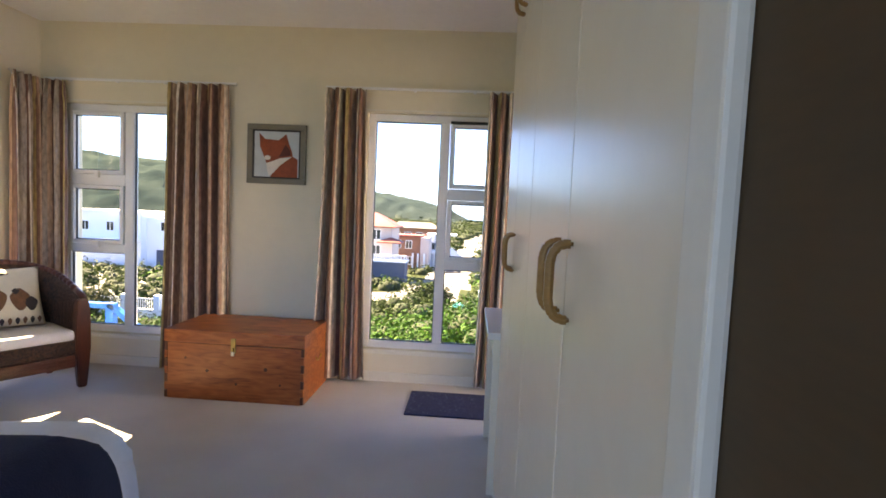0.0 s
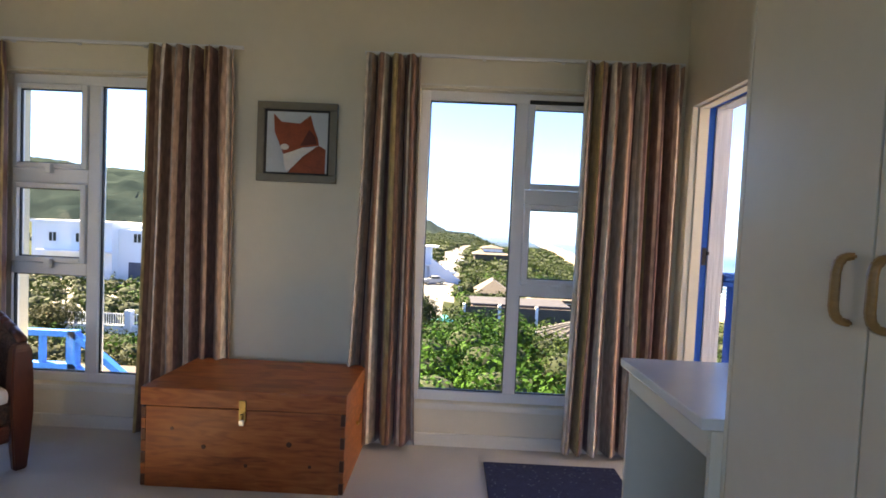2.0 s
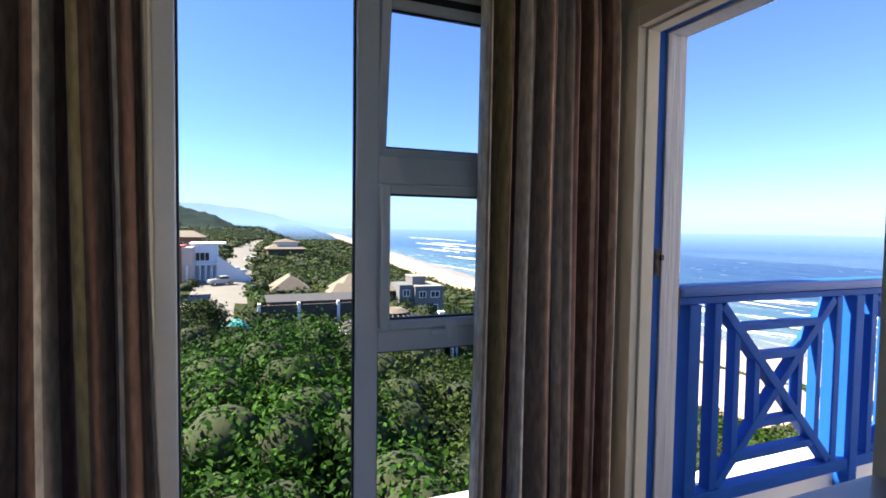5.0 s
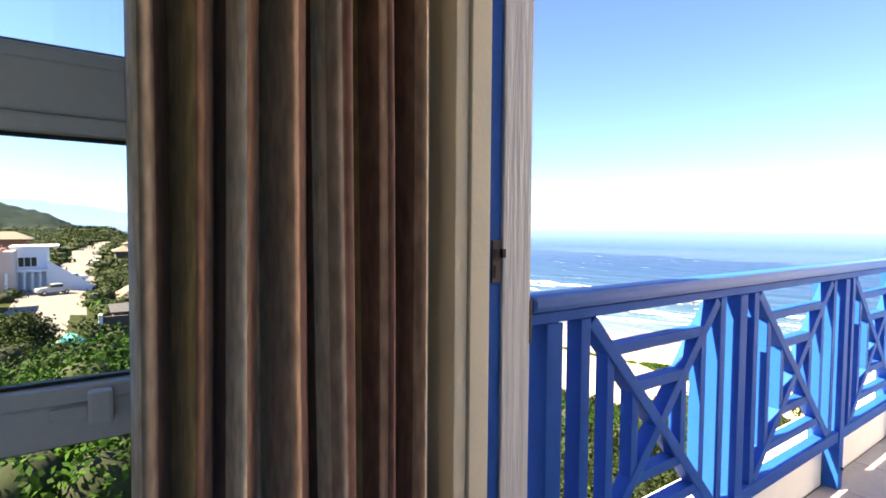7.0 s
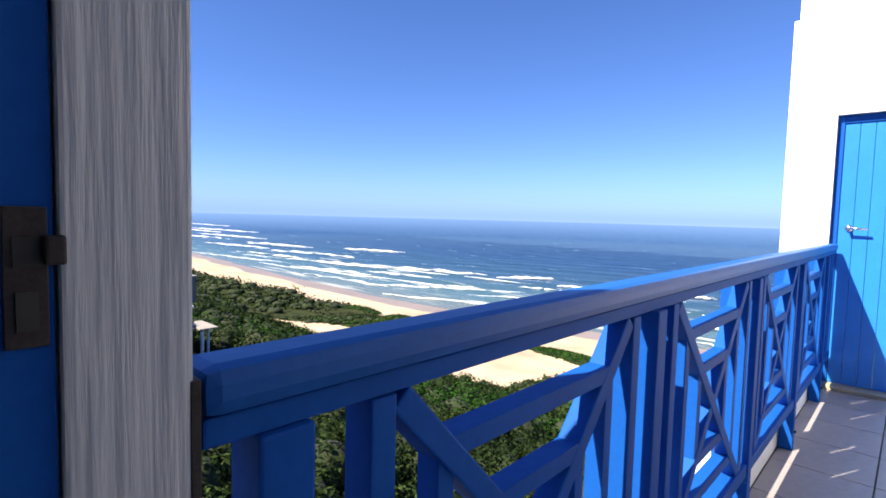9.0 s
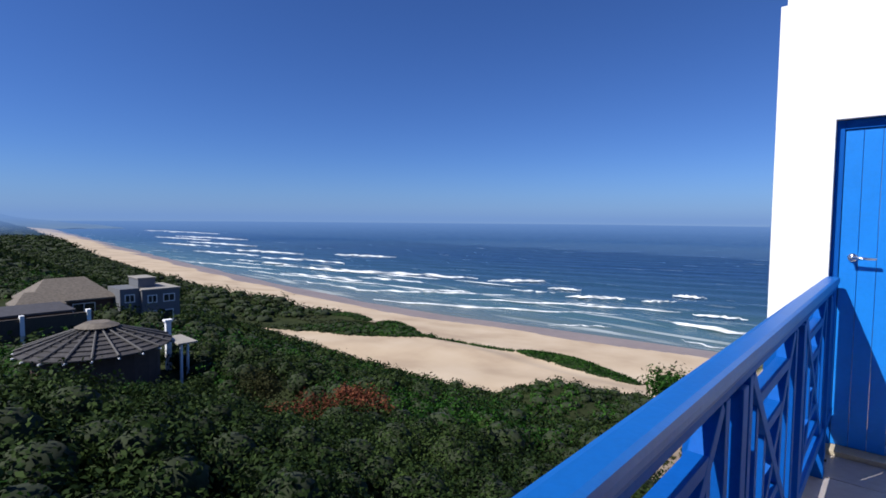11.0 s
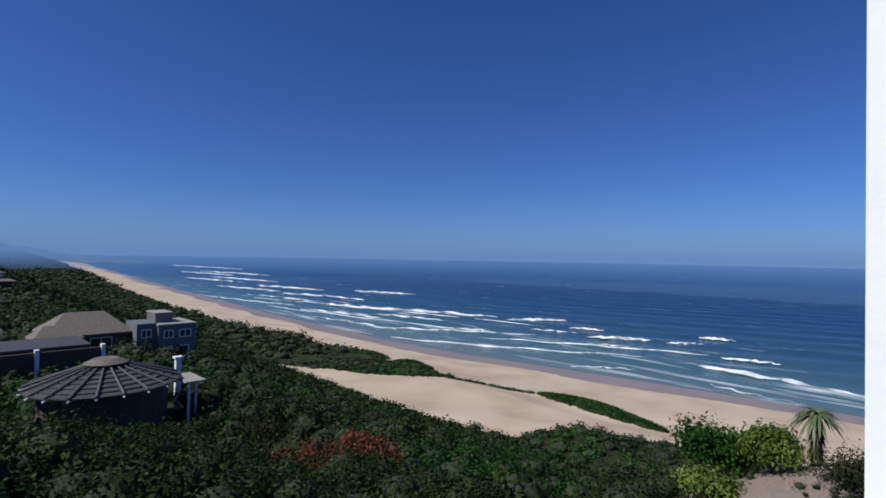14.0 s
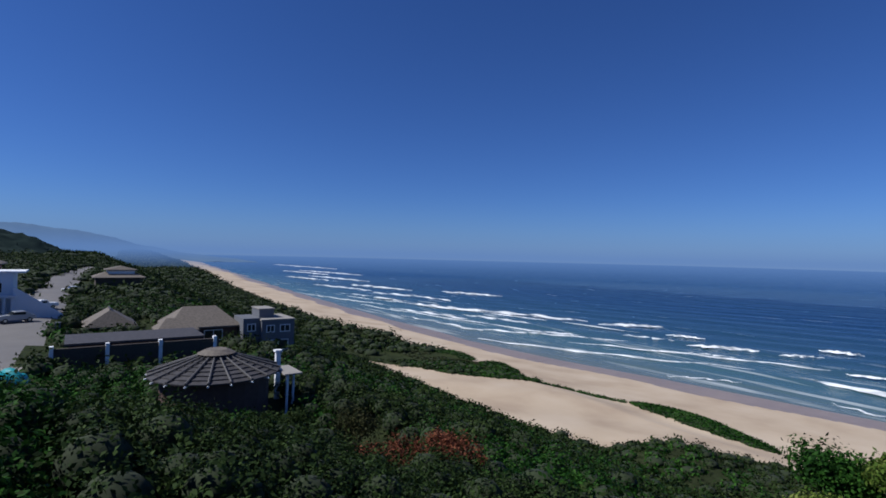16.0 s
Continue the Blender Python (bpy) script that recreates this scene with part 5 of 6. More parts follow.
x, y, rng = grid_scrub(-62, 96, -20, 150, 2.7, 13)
d = dist(x, y)
k = (d >= 52) & (d < 140)
r = rng.uniform(1.2, 2.0, k.sum())
tall = np.where(x[k] > 55, 0.45, 0.8)
cen = np.stack([x[k], y[k], ground(x[k], y[k]) + 0.3 * tall], 1)
rad = np.stack([r, r, r * tall], 1)
tone = fbm(cen[:, 0], cen[:, 1], 0.07) + rng.uniform(-0.3, 0.3, len(cen))
scrub("scrub_far", cen[tone > -0.2], rad[tone > -0.2], 75, 0.42, M["leaf_dark"], "dark low scrub behind the dunes", 6)
scrub("scrub_far_light", cen[tone <= -0.2], rad[tone <= -0.2], 70, 0.4, M["leaf"], "lighter green low scrub behind the dunes", 7)
x, y, rng = grid_scrub(-110, 120, 138, 520, 6.0, 14)
r = rng.uniform(2.6, 4.2, len(x))
cen = np.stack([x, y, ground(x, y) + 0.4], 1)
scrub("scrub_distant", cen, np.stack([r, r, r * 0.5], 1), 40, 1.0, M["leaf_dark"], "distant dark scrub along the coast", 8)
x, y, rng = grid_scrub(-160, 240, 520, 1700, 15.0, 15)
r = rng.uniform(7, 11, len(x))
scrub("scrub_far_coast", np.stack([x, y, ground(x, y) + 1.0], 1), np.stack([r, r, r * 0.35], 1), 36, 2.4, M["leaf_dark"], "dark scrub along the far coast", 16)
# tufts at the rim of the open sand and along the foredune
rng = np.random.RandomState(21)
x, y = rng.uniform(84, 116, 5200), rng.uniform(-20, 330, 5200)
k = (fbm(x, y, 0.06) + 0.5 * fbm(x, y, 0.3) > 0.35 + np.clip((x - beach_edge(y)) / 8, -0.4, 1) * 0.9) & (sand_patch(x, y) < 0.5)
x, y = x[k], y[k]
r = rng.uniform(0.4, 1.0, len(x))
scrub("dune_grass", np.stack([x, y, ground(x, y) + 0.1], 1), np.stack([r, r * 1.4, r * 0.5], 1), 22, 0.4, M["leaf_grey"], "tufts of grey-green dune grass", 22, "dune grass")

# the green tongue and hummocks on the open sand
rng = np.random.RandomState(44)
a, q = rng.uniform(0, 6.28, 1300), np.sqrt(rng.uniform(0, 1, 1300))
x, y = 102 + 3.6 * q * np.cos(a), 56 + 15 * q * np.sin(a)
x = x + 0.12 * (y - 56)
x[800:], y[800:] = 97 + 3.0 * q[800:] * np.cos(a[800:]), 107 + 7 * q[800:] * np.sin(a[800:])
x[1000:], y[1000:] = 100 + 3.4 * q[1000:] * np.cos(a[1000:]), 131 + 9 * q[1000:] * np.sin(a[1000:])
f = rng.uniform(0, 1, 120)
x[1180:], y[1180:] = np.interp(f, [0, 0.6, 1], [80, 99, 103]) + rng.uniform(-0.6, 0.6, 120), np.interp(f, [0, 0.6, 1], [103, 86, 71])
r = rng.uniform(0.5, 0.95, len(x))
scrub("dune_scrub", np.stack([x, y, ground(x, y) + 0.1], 1), np.stack([r, r * 1.3, r * 0.6], 1), 34, 0.3, M["leaf"], "low green creepers on the open dune", 23, "dune scrub")
# dry tufts on the bare soil
x, y = rng.uniform(19, 36, 700), rng.uniform(5, 19, 700)
k = (cover(x, y) == 2) & (fbm(x, y, 0.5) > 0.25)
x, y = x[k], y[k]
r = rng.uniform(0.12, 0.34, len(x))
scrub("dry_tufts", np.stack([x, y, ground(x, y) + 0.05], 1), np.stack([r, r, r * 0.8], 1), 40, 0.09, M["leaf_grey"], "dry grassy tufts on the sandy soil", 24, "dry grass")


def single_bush(name, label, x, y, r, h, n, size, material, seed, lumps=9):
    """One bush: stems and a crown of leafy lumps."""
    rng = np.random.RandomState(seed)
    z = float(ground(x, y))
    root = thing(name, label, "bush", (x, y, z))
    bm = bmesh.new()
    cs, rs = [], []
    for k in range(lumps):
        a, q = rng.uniform(0, 6.28), rng.uniform(0.1, 0.62)
        c = (x + r * q * math.cos(a), y + r * q * math.sin(a), z + h * rng.uniform(0.4, 0.78))
        cs.append(c)
        s = r * rng.uniform(0.38, 0.55)
        rs.append((s, s, s * 0.85))
        tube(bm, (x + rng.uniform(-0.1, 0.1), y + rng.uniform(-0.1, 0.1), z - 0.2), c, 0.05, 0.02, 6)
    part("stem", bm, M["bark"], root)
    rr = np.random.RandomState(seed + 1)
    q = leaf_cloud(cs, rs, n, size, rr, 0.5)
    crown = raw("crown", q, np.arange(len(q)).reshape(-1, 4), material)
    crown.parent = root
    crown.matrix_parent_inverse = root.matrix_world.inverted()
    return root


single_bush("round_bush", "rounded dark green bush on the knoll", 35.2, 13.6, 2.3, 3.6, 420, 0.2, M["leaf"], 31, 14)
single_bush("yellow_bush", "yellow-green straggling bush on the knoll", 34.0, 10.9, 2.1, 2.1, 360, 0.19, M["leaf_lime"], 33, 12)
single_bush("lime_bush", "low yellow-green bush beside the bare soil", 31.5, 13.2, 1.7, 1.3, 330, 0.16, M["leaf_lime"], 37, 9)
single_bush("silver_bush", "low silver-grey bush on the sandy soil", 33.5, 7.6, 2.0, 0.9, 330, 0.13, M["leaf_grey"], 39, 10)
single_bush("red_bush", "rust-red dry bush in the scrub", 18.6, 25.6, 2.0, 1.7, 420, 0.14, M["leaf_red"], 41, 11)
single_bush("red_bush", "low rust-brown dry bush in the scrub", 16.2, 26.6, 1.8, 1.2, 380, 0.14, M["leaf_red"], 43, 10)
single_bush("red_bush", "spreading rust-red dry bush in the scrub", 19.6, 26.8, 1.9, 1.5, 400, 0.14, M["leaf_red"], 51, 11)
single_bush("red_bush", "small rust-brown dry bush on bare soil", 17.2, 24.6, 1.3, 1.0, 360, 0.13, M["leaf_red"], 53, 9)
single_bush("grey_bush", "grey-leaved open bush beside the round house", 16.8, 32.0, 1.9, 2.6, 300, 0.13, M["leaf_grey"], 45, 10)
single_bush("grey_bush", "olive open bush beside the round house", 11.2, 33.0, 1.8, 2.8, 320, 0.13, M["leaf_dark"], 47, 10)
single_bush("grey_bush", "grey-green open bush before the round house", 8.6, 36.4, 1.9, 3.0, 340, 0.14, M["leaf_grey"], 55, 11)
single_bush("dark_bush", "dark bushy shrub before the round house", 14.6, 35.6, 1.7, 2.2, 380, 0.14, M["leaf_dark"], 57, 11)
single_bush("dark_bush", "tall dark green shrub by the road", -3.4, 48.5, 2.9, 5.0, 420, 0.22, M["leaf_dark"], 59, 14)
single_bush("silver_bush", "pale grey bush by the driveway wall", -30.5, 40.0, 2.2, 2.8, 340, 0.17, M["leaf_grey"], 49, 11)

# tree aloe: a shaggy trunk under a rosette of arching blades
ax, ay = 36.3, 9.3
az = float(ground(ax, ay))
al = thing("tree_aloe", "tall tree aloe with drooping spiky leaves", "aloe", (ax, ay, az))
bm = bmesh.new()
tube(bm, (ax, ay, az - 0.3), (ax + 0.1, ay, az + 2.6), 0.26, 0.2, 10)
part("trunk", bm, M["bark"], al)
rng = random.Random(4)
bm = bmesh.new()
for k in range(200):
    a, z0 = rng.uniform(0, 6.28), az + rng.uniform(0.5, 2.5)
    p = Vector((ax + 0.1 + 0.22 * math.cos(a), ay + 0.22 * math.sin(a), z0))
    q = p + Vector((0.25 * math.cos(a), 0.25 * math.sin(a), -0.6))
    w = Vector((-math.sin(a), math.cos(a), 0)) * 0.06
    bm.faces.new([bm.verts.new(v) for v in (p - w, p + w, q)])
part("dry_skirt", bm, M["leaf_grey"], al, "skirt of dry hanging leaves")
M["aloe"] = mat("olive_aloe_blade", (0.09, 0.12, 0.05), 0.5, var=0.3, scale=3)
bm = bmesh.new()
for k in range(120):
    a, lift, ln = rng.uniform(0, 6.28), rng.uniform(0.0, 1.3), rng.uniform(1.1, 1.65)
    prev = None
    side = Vector((-math.sin(a), math.cos(a), 0))
    for i in range(7):
        s = i / 6
        out, zz = ln * (s * math.cos(lift * (1 - 0.4 * s))), ln * (math.sin(lift) * s - 0.95 * s * s)
        c = Vector((ax + 0.1 + out * math.cos(a), ay + out * math.sin(a), az + 2.65 + zz))
        w = 0.085 * (1 - s) ** 0.7 + 0.004
        cur = [bm.verts.new(c - side * w), bm.verts.new(c + Vector((0, 0, -0.03 * (1 - s)))), bm.verts.new(c + side * w)]
        if prev:
            bm.faces.new((prev[0], prev[1], cur[1], cur[0]))
            bm.faces.new((prev[1], prev[2], cur[2], cur[1]))
        prev = cur
part("rosette", bm, M["aloe"], al, "rosette of long olive blades", True)

# ---- houses of the town ----
M["rooftile"] = ramp_mat("dark_grey_roof_tiles", ((0.3, (0.03, 0.027, 0.028)), (0.6, (0.055, 0.05, 0.052)), (0.8, (0.09, 0.083, 0.085))), 0.7, 3.0, bump=0.4)
M["ridge"] = mat("grey_ridge_tiles", (0.085, 0.08, 0.08), 0.75, var=0.25, scale=5)
M["roofbrown"] = ramp_mat("grey_brown_roof_tiles", ((0.3, (0.1, 0.082, 0.066)), (0.7, (0.17, 0.142, 0.115))), 0.8, 4.0, bump=0.4)
M["roofred"] = mat("red_roof_tiles", (0.24, 0.05, 0.035), 0.7, var=0.25, scale=3)
M["housewhite"] = mat("white_house_plaster", (0.72, 0.73, 0.75), 0.85, var=0.05, scale=0.5)
M["housegrey"] = mat("slate_grey_house_plaster", (0.12, 0.125, 0.14), 0.8, var=0.1, scale=0.7)
M["housepink"] = mat("pale_pink_plaster", (0.55, 0.43, 0.38), 0.85, var=0.06, scale=0.5)
M["houseclay"] = mat("terracotta_plaster", (0.3, 0.12, 0.07), 0.85, var=0.12, scale=0.6)
M["brickdark"] = mat("dark_red_brown_brick", (0.085, 0.05, 0.04), 0.9, var=0.3, scale=4)
M["slate"] = mat("dark_blue_grey_wall", (0.07, 0.08, 0.11), 0.85, var=0.1, scale=1)
M["darkglass"] = mat("dark_window_glass", (0.02, 0.025, 0.03), 0.12, var=0.1, scale=1)
M["timber"] = mat("weathered_dark_timber", (0.06, 0.045, 0.035), 0.85, var=0.3, scale=6)
M["paving"] = mat("pale_concrete_paving", (0.27, 0.25, 0.225), 0.9, var=0.12, scale=0.8)


def opening(parent, x0, x1, y, z0, z1, bars=1):
    """A window on a wall that faces -y: frame, pane and glazing bars."""
    w = part("window", boxes((x0, x1, y - 0.06, y - 0.001, z0, z0 + 0.1), (x0, x1, y - 0.06, y - 0.001, z1 - 0.1, z1), (x0, x0 + 0.1, y - 0.06, y - 0.001, z0 + 0.1, z1 - 0.1), (x1 - 0.1, x1, y - 0.06, y - 0.001, z0 + 0.1, z1 - 0.1),
             *[(x0 + (x1 - x0) * (k + 1) / (bars + 1) - 0.04, x0 + (x1 - x0) * (k + 1) / (bars + 1) + 0.04, y - 0.055, y - 0.001, z0 + 0.1, z1 - 0.1) for k in range(bars)]), M["white"], parent)
    part("pane", boxes((x0 + 0.1, x1 - 0.1, y - 0.03, y - 0.002, z0 + 0.1, z1 - 0.1)), M["darkglass"], w)
    return w


def hip_roof(bm, x0, x1, y0, y1, z, rise, over=0.5, ridge=0.45):
    x0, x1, y0, y1 = x0 - over, x1 + over, y0 - over, y1 + over
    cx, cy = (x0 + x1) / 2, (y0 + y1) / 2
    if x1 - x0 > y1 - y0:
        r = (x1 - x0) / 2 * ridge
        tops = [(cx - r, cy), (cx + r, cy)]
    else:
        r = (y1 - y0) / 2 * ridge
        tops = [(cx, cy - r), (cx, cy + r)]
    base = [bm.verts.new(v) for v in ((x0, y0, z), (x1, y0, z), (x1, y1, z), (x0, y1, z))]
    low = [bm.verts.new((v.co.x, v.co.y, z - 0.2)) for v in base]
    t = [bm.verts.new((a, b, z + rise)) for a, b in tops]
    if x1 - x0 > y1 - y0:
        fs = ((base[0], base[1], t[1], t[0]), (base[1], base[2], t[1]), (base[2], base[3], t[0], t[1]), (base[3], base[0], t[0]))
    else:
        fs = ((base[0], base[1], t[0]), (base[1], base[2], t[1], t[0]), (base[2], base[3], t[1]), (base[3], base[0], t[0], t[1]))
    for f in fs:
        bm.faces.new(f)
    for k in range(4):
        bm.faces.new((low[k], low[(k + 1) % 4], base[(k + 1) % 4], base[k]))
    bm.faces.new(low[::-1])
    return bm


# round house with a ribbed tiled roof
hx, hy, hr = 11.4, 42.6, 4.25
rh = thing("round_house", "round house under a dark ribbed tiled cone roof", "house", (hx, hy, -10.2))
bm = bmesh.new()
tube(bm, (hx, hy, -10.6), (hx, hy, -6.95), 3.5, 3.5, 20)
part("wall", bm, M["brickdark"], rh)
bm = bmesh.new()
N = 20
line = []
for ring in range(7):
    line += [(hr - ring * 0.5, -6.9 + ring * 0.165), (hr - ring * 0.5, -6.82 + ring * 0.165)]
line.append((hr - 7 * 0.5, -6.84 + 7 * 0.165))
rings = [[bm.verts.new((hx + r * math.cos(6.2832 * k / N), hy + r * math.sin(6.2832 * k / N), z)) for k in range(N)] for r, z in line]
for a, b in zip(rings, rings[1:]):
    for k in range(N):
        bm.faces.new((a[k], a[(k + 1) % N], b[(k + 1) % N], b[k]))
rf = part("roof", bm, M["rooftile"], rh, "dark tiled conical roof")
for k in range(N):
    a = 6.2832 * k / N
    c, s = math.cos(a), math.sin(a)
    bm = bmesh.new()
    tube(bm, (hx + hr * c, hy + hr * s, -6.78), (hx + 0.75 * c, hy + 0.75 * s, -5.62), 0.075, 0.06, 6)
    part("roof_rib", bm, M["ridge"], rf)
    bm = bmesh.new()
    tube(bm, (hx + 3.5 * c, hy + 3.5 * s, -6.96), (hx + (hr + 0.12) * c, hy + (hr + 0.12) * s, -6.96), 0.06, seg=6)
    part("rafter_end", bm, M["housewhite"], rf, "white painted rafter end")
bm = bmesh.new()
tube(bm, (hx, hy, -5.85), (hx, hy, -5.62), 1.0, 0.95, 16)
tube(bm, (hx, hy, -5.62), (hx, hy, -5.35), 1.25, 0.7, 16)
part("roof_cap", bm, M["roofbrown"], rf, "flat grey cap at the top")
for k, (px_, py_) in enumerate(((15.6, 40.2), (16.4, 41.2), (16.4, 42.4))):
    bm = bmesh.new()
    tube(bm, (px_, py_, -10.4), (px_, py_, -7.15), 0.1, seg=8)
    part("porch_post", bm, M["housewhite"], rh, "white porch post")
part("porch_roof", boxes((15.3, 16.6, 39.9, 42.8, -7.15, -7.05), bevel=0.02), M["paving"], rh)
part("deck", boxes((14.5, 18.2, 38.8, 43.8, -10.4, -10.2)), M["paving"], rh)
bm = boxes((16.2, 16.55, 44.5, 44.85, -10.3, -6.35))
box(bm, 16.1, 16.65, 44.4, 44.95, -6.35, -6.2)
part("chimney", bm, M["housewhite"], rh, "white plastered chimney")

# garden walls between the houses
gw = thing("garden_wall", "long dark garden wall with pale piers", "wall", (8.5, 62, -10))
part("wall", boxes((1.0, 15.0, 61.8, 62.1, -11.5, -8.6)), M["timber"], gw)
for xx in (1.0, 5.2, 9.6, 14.6):
    part("pier", boxes((xx - 0.16, xx + 0.16, 61.65, 62.25, -11.5, -8.35)), M["housewhite"], gw, "white pier")
lb = thing("outbuilding", "low dark outbuilding with a flat roof", "outbuilding", (8.5, 66, -10))
part("wall", boxes((2.5, 14.0, 64, 70, -11.5, -8.4)), M["brickdark"], lb)
part("roof", boxes((2.2, 14.3, 63.7, 70.3, -8.4, -8.2)), M["rooftile"], lb)

h2 = thing("hip_roof_house", "brick house with a grey-brown hipped tile roof", "house", (18, 80, -10.5))
part("wall", boxes((13.6, 21.6, 76.5, 84.0, -12.5, -8.9)), M["brickdark"], h2)
part("roof", hip_roof(bmesh.new(), 13.6, 21.6, 76.5, 84.0, -8.9, 2.3), M["roofbrown"], h2)
part("side_roof", hip_roof(bmesh.new(), 12.2, 16.2, 74.8, 78.5, -8.95, 1.3, 0.4), M["roofbrown"], h2)
part("side_wall", boxes((12.4, 16.0, 75.0, 76.4, -12.5, -9.0)), M["brickdark"], h2)
opening(h2, 13.0, 15.4, 75.0, -10.6, -9.3, 2)
opening(h2, 17.5, 19.8, 76.5, -10.8, -9.4, 1)

h3 = thing("gabled_house", "small house with a pale gable and tiled roof", "house", (9.3, 92, -10))
part("wall", boxes((4.9, 10.4, 89, 96, -12, -9.4)), M["brickdark"], h3)
bm = bmesh.new()
hip_roof(bm, 4.9, 10.4, 89, 96, -9.4, 2.2, 0.5, 0.55)
part("roof", bm, M["roofbrown"], h3)
part("ridge_tile", boxes((7.55, 7.75, 90.3, 94.7, -7.25, -7.1), bevel=0.03), M["rooftile"], h3)

gh = thing("cube_house", "slate-grey flat-roofed cube house above the beach", "house", (27, 76, -12))
part("main_block", boxes((25.2, 29.6, 73.5, 79.5, -14, -8.6)), M["housegrey"], gh)
part("side_block", boxes((23.0, 25.2, 74.2, 79.0, -14, -8.3)), M["housegrey"], gh)
part("upper_block", boxes((25.4, 27.4, 75.5, 79.0, -8.6, -7.3)), M["housegrey"], gh)
part("cornice", boxes((25.1, 29.7, 73.4, 79.6, -8.62, -8.45)), M["paving"], gh, "pale concrete cornice")
part("cornice", boxes((25.3, 27.5, 75.4, 79.1, -7.3, -7.18)), M["paving"], gh, "pale concrete cornice")
for a, b, y_, z0, z1 in ((25.8, 26.9, 73.5, -10.2, -9.2), (27.6, 29.0, 73.5, -10.2, -9.2), (23.5, 24.6, 74.2, -10.0, -9.0), (26.0, 28.8, 73.5, -12.6, -11.2)):
    opening(gh, a, b, y_, z0, z1, 1)

rd = thing("red_roof_house", "three-storey pink house with a red roof and white terrace", "house", (-12, 84, -9.3))
part("wall", boxes((-17.5, -10.6, 82, 90, -10, -1.2)), M["housepink"], rd)
part("roof", hip_roof(bmesh.new(), -17.5, -10.6, 82, 90, -1.2, 2.2, 0.6, 0.2), M["roofred"], rd)
part("porch_roof", hip_roof(bmesh.new(), -12.4, -9.2, 80.5, 84, -3.6, 0.7, 0.3, 0.2), M["roofred"], rd)
part("basement", boxes((-17.5, -7.9, 78.5, 82, -10, -6.6)), M["slate"], rd, "dark blue-grey basement wall")
part("terrace", boxes((-17.6, -7.7, 78.3, 82, -6.6, -6.35)), M["housewhite"], rd)
for k in range(26):
    xx = -17.5 + k * 0.39
    part("baluster", boxes((xx, xx + 0.14, 78.4, 78.55, -6.35, -5.6)), M["housewhite"], rd)
part("terrace_rail", boxes((-17.6, -7.7, 78.35, 78.6, -5.6, -5.45)), M["housewhite"], rd)
for a, z in ((-16.6, -3.4), (-13.9, -3.4), (-16.6, -5.9), (-13.9, -5.9)):
    opening(rd, a, a + 1.5, 82, z, z + 1.7, 1)

og = thing("terracotta_house", "terracotta plastered two-storey house with pale columns", "house", (-12, 102, -9.3))
part("wall", boxes((-15.0, -9.2, 99, 106, -10, -3.0)), M["houseclay"], og)
part("parapet", boxes((-15.2, -9.0, 98.8, 106.2, -3.0, -2.6)), M["roofred"], og)
part("bay", boxes((-9.2, -7.6, 98.5, 104, -10, -2.9)), M["housepink"], og)
for a, z in ((-14.3, -5.2), (-12.2, -5.2), (-14.3, -8.3), (-12.2, -8.3)):
    opening(og, a, a + 1.3, 99, z, z + 1.6, 1)
for xx in (-10.6, -9.6, -8.4):
    bm = bmesh.new()
    tube(bm, (xx, 98.2, -10), (xx, 98.2, -6.0), 0.18, seg=8)
    part("column", bm, M["housewhite"], og)

wh = thing("white_terrace_house", "white flat-roofed house with a sloping garden wall", "house", (-5.5, 108, -9.3))
part("wall", boxes((-8.4, -4.0, 104.5, 112, -10, -2.6)), M["housewhite"], wh)
part("roof_slab", boxes((-8.6, -2.6, 104.2, 112.2, -2.6, -2.35)), M["housewhite"], wh)
for k in range(5):
    part("arch_pier", boxes((-7.9 + k * 0.95, -7.55 + k * 0.95, 103.3, 104.4, -10, -6.3)), M["housewhite"], wh)
part("arcade_slab", boxes((-8.3, -3.4, 103.1, 104.45, -6.3, -5.9)), M["housewhite"], wh)
opening(wh, -7.6, -5.2, 104.5, -5.6, -4.0, 2)
bm = bmesh.new()
vs = [bm.verts.new(v) for v in ((-3.9, 103.5, -10), (2.2, 103.5, -10), (2.2, 103.5, -9.0), (-3.9, 103.5, -4.6))]
bm.faces.new(vs)
r_ = bmesh.ops.extrude_face_region(bm, geom=bm.faces[:])
bmesh.ops.translate(bm, vec=(0, 0.35, 0), verts=[g for g in r_["geom"] if isinstance(g, bmesh.types.BMVert)])
part("garden_wall", bm, M["housewhite"], wh)

bh = thing("brown_roof_house", "long terracotta house under a shallow brown roof", "house", (-14, 134, -8.5))
part("wall", boxes((-20.5, -8.2, 130, 138, -10, -1.9)), M["houseclay"], bh)
part("roof", hip_roof(bmesh.new(), -20.5, -8.2, 130, 138, -1.9, 1.4, 0.8, 0.6), M["roofbrown"], bh)
for k in range(4):
    opening(bh, -19.5 + k * 2.9, -17.6 + k * 2.9, 130, -4.6, -3.0, 1)

fh = thing("beach_house", "long low timber house with stepped grey roofs", "house", (17, 190, -10))
part("wall", boxes((11, 23, 185, 196, -14, -8.4)), M["timber"], fh)
part("roof", hip_roof(bmesh.new(), 11, 23, 185, 196, -8.4, 1.6, 0.8, 0.5), M["roofbrown"], fh)
part("upper_wall", boxes((14, 21, 188, 195, -8.2, -6.2)), M["housewhite"], fh)
part("upper_roof", hip_roof(bmesh.new(), 14, 21, 188, 195, -6.2, 1.1, 0.8, 0.5), M["roofbrown"], fh)

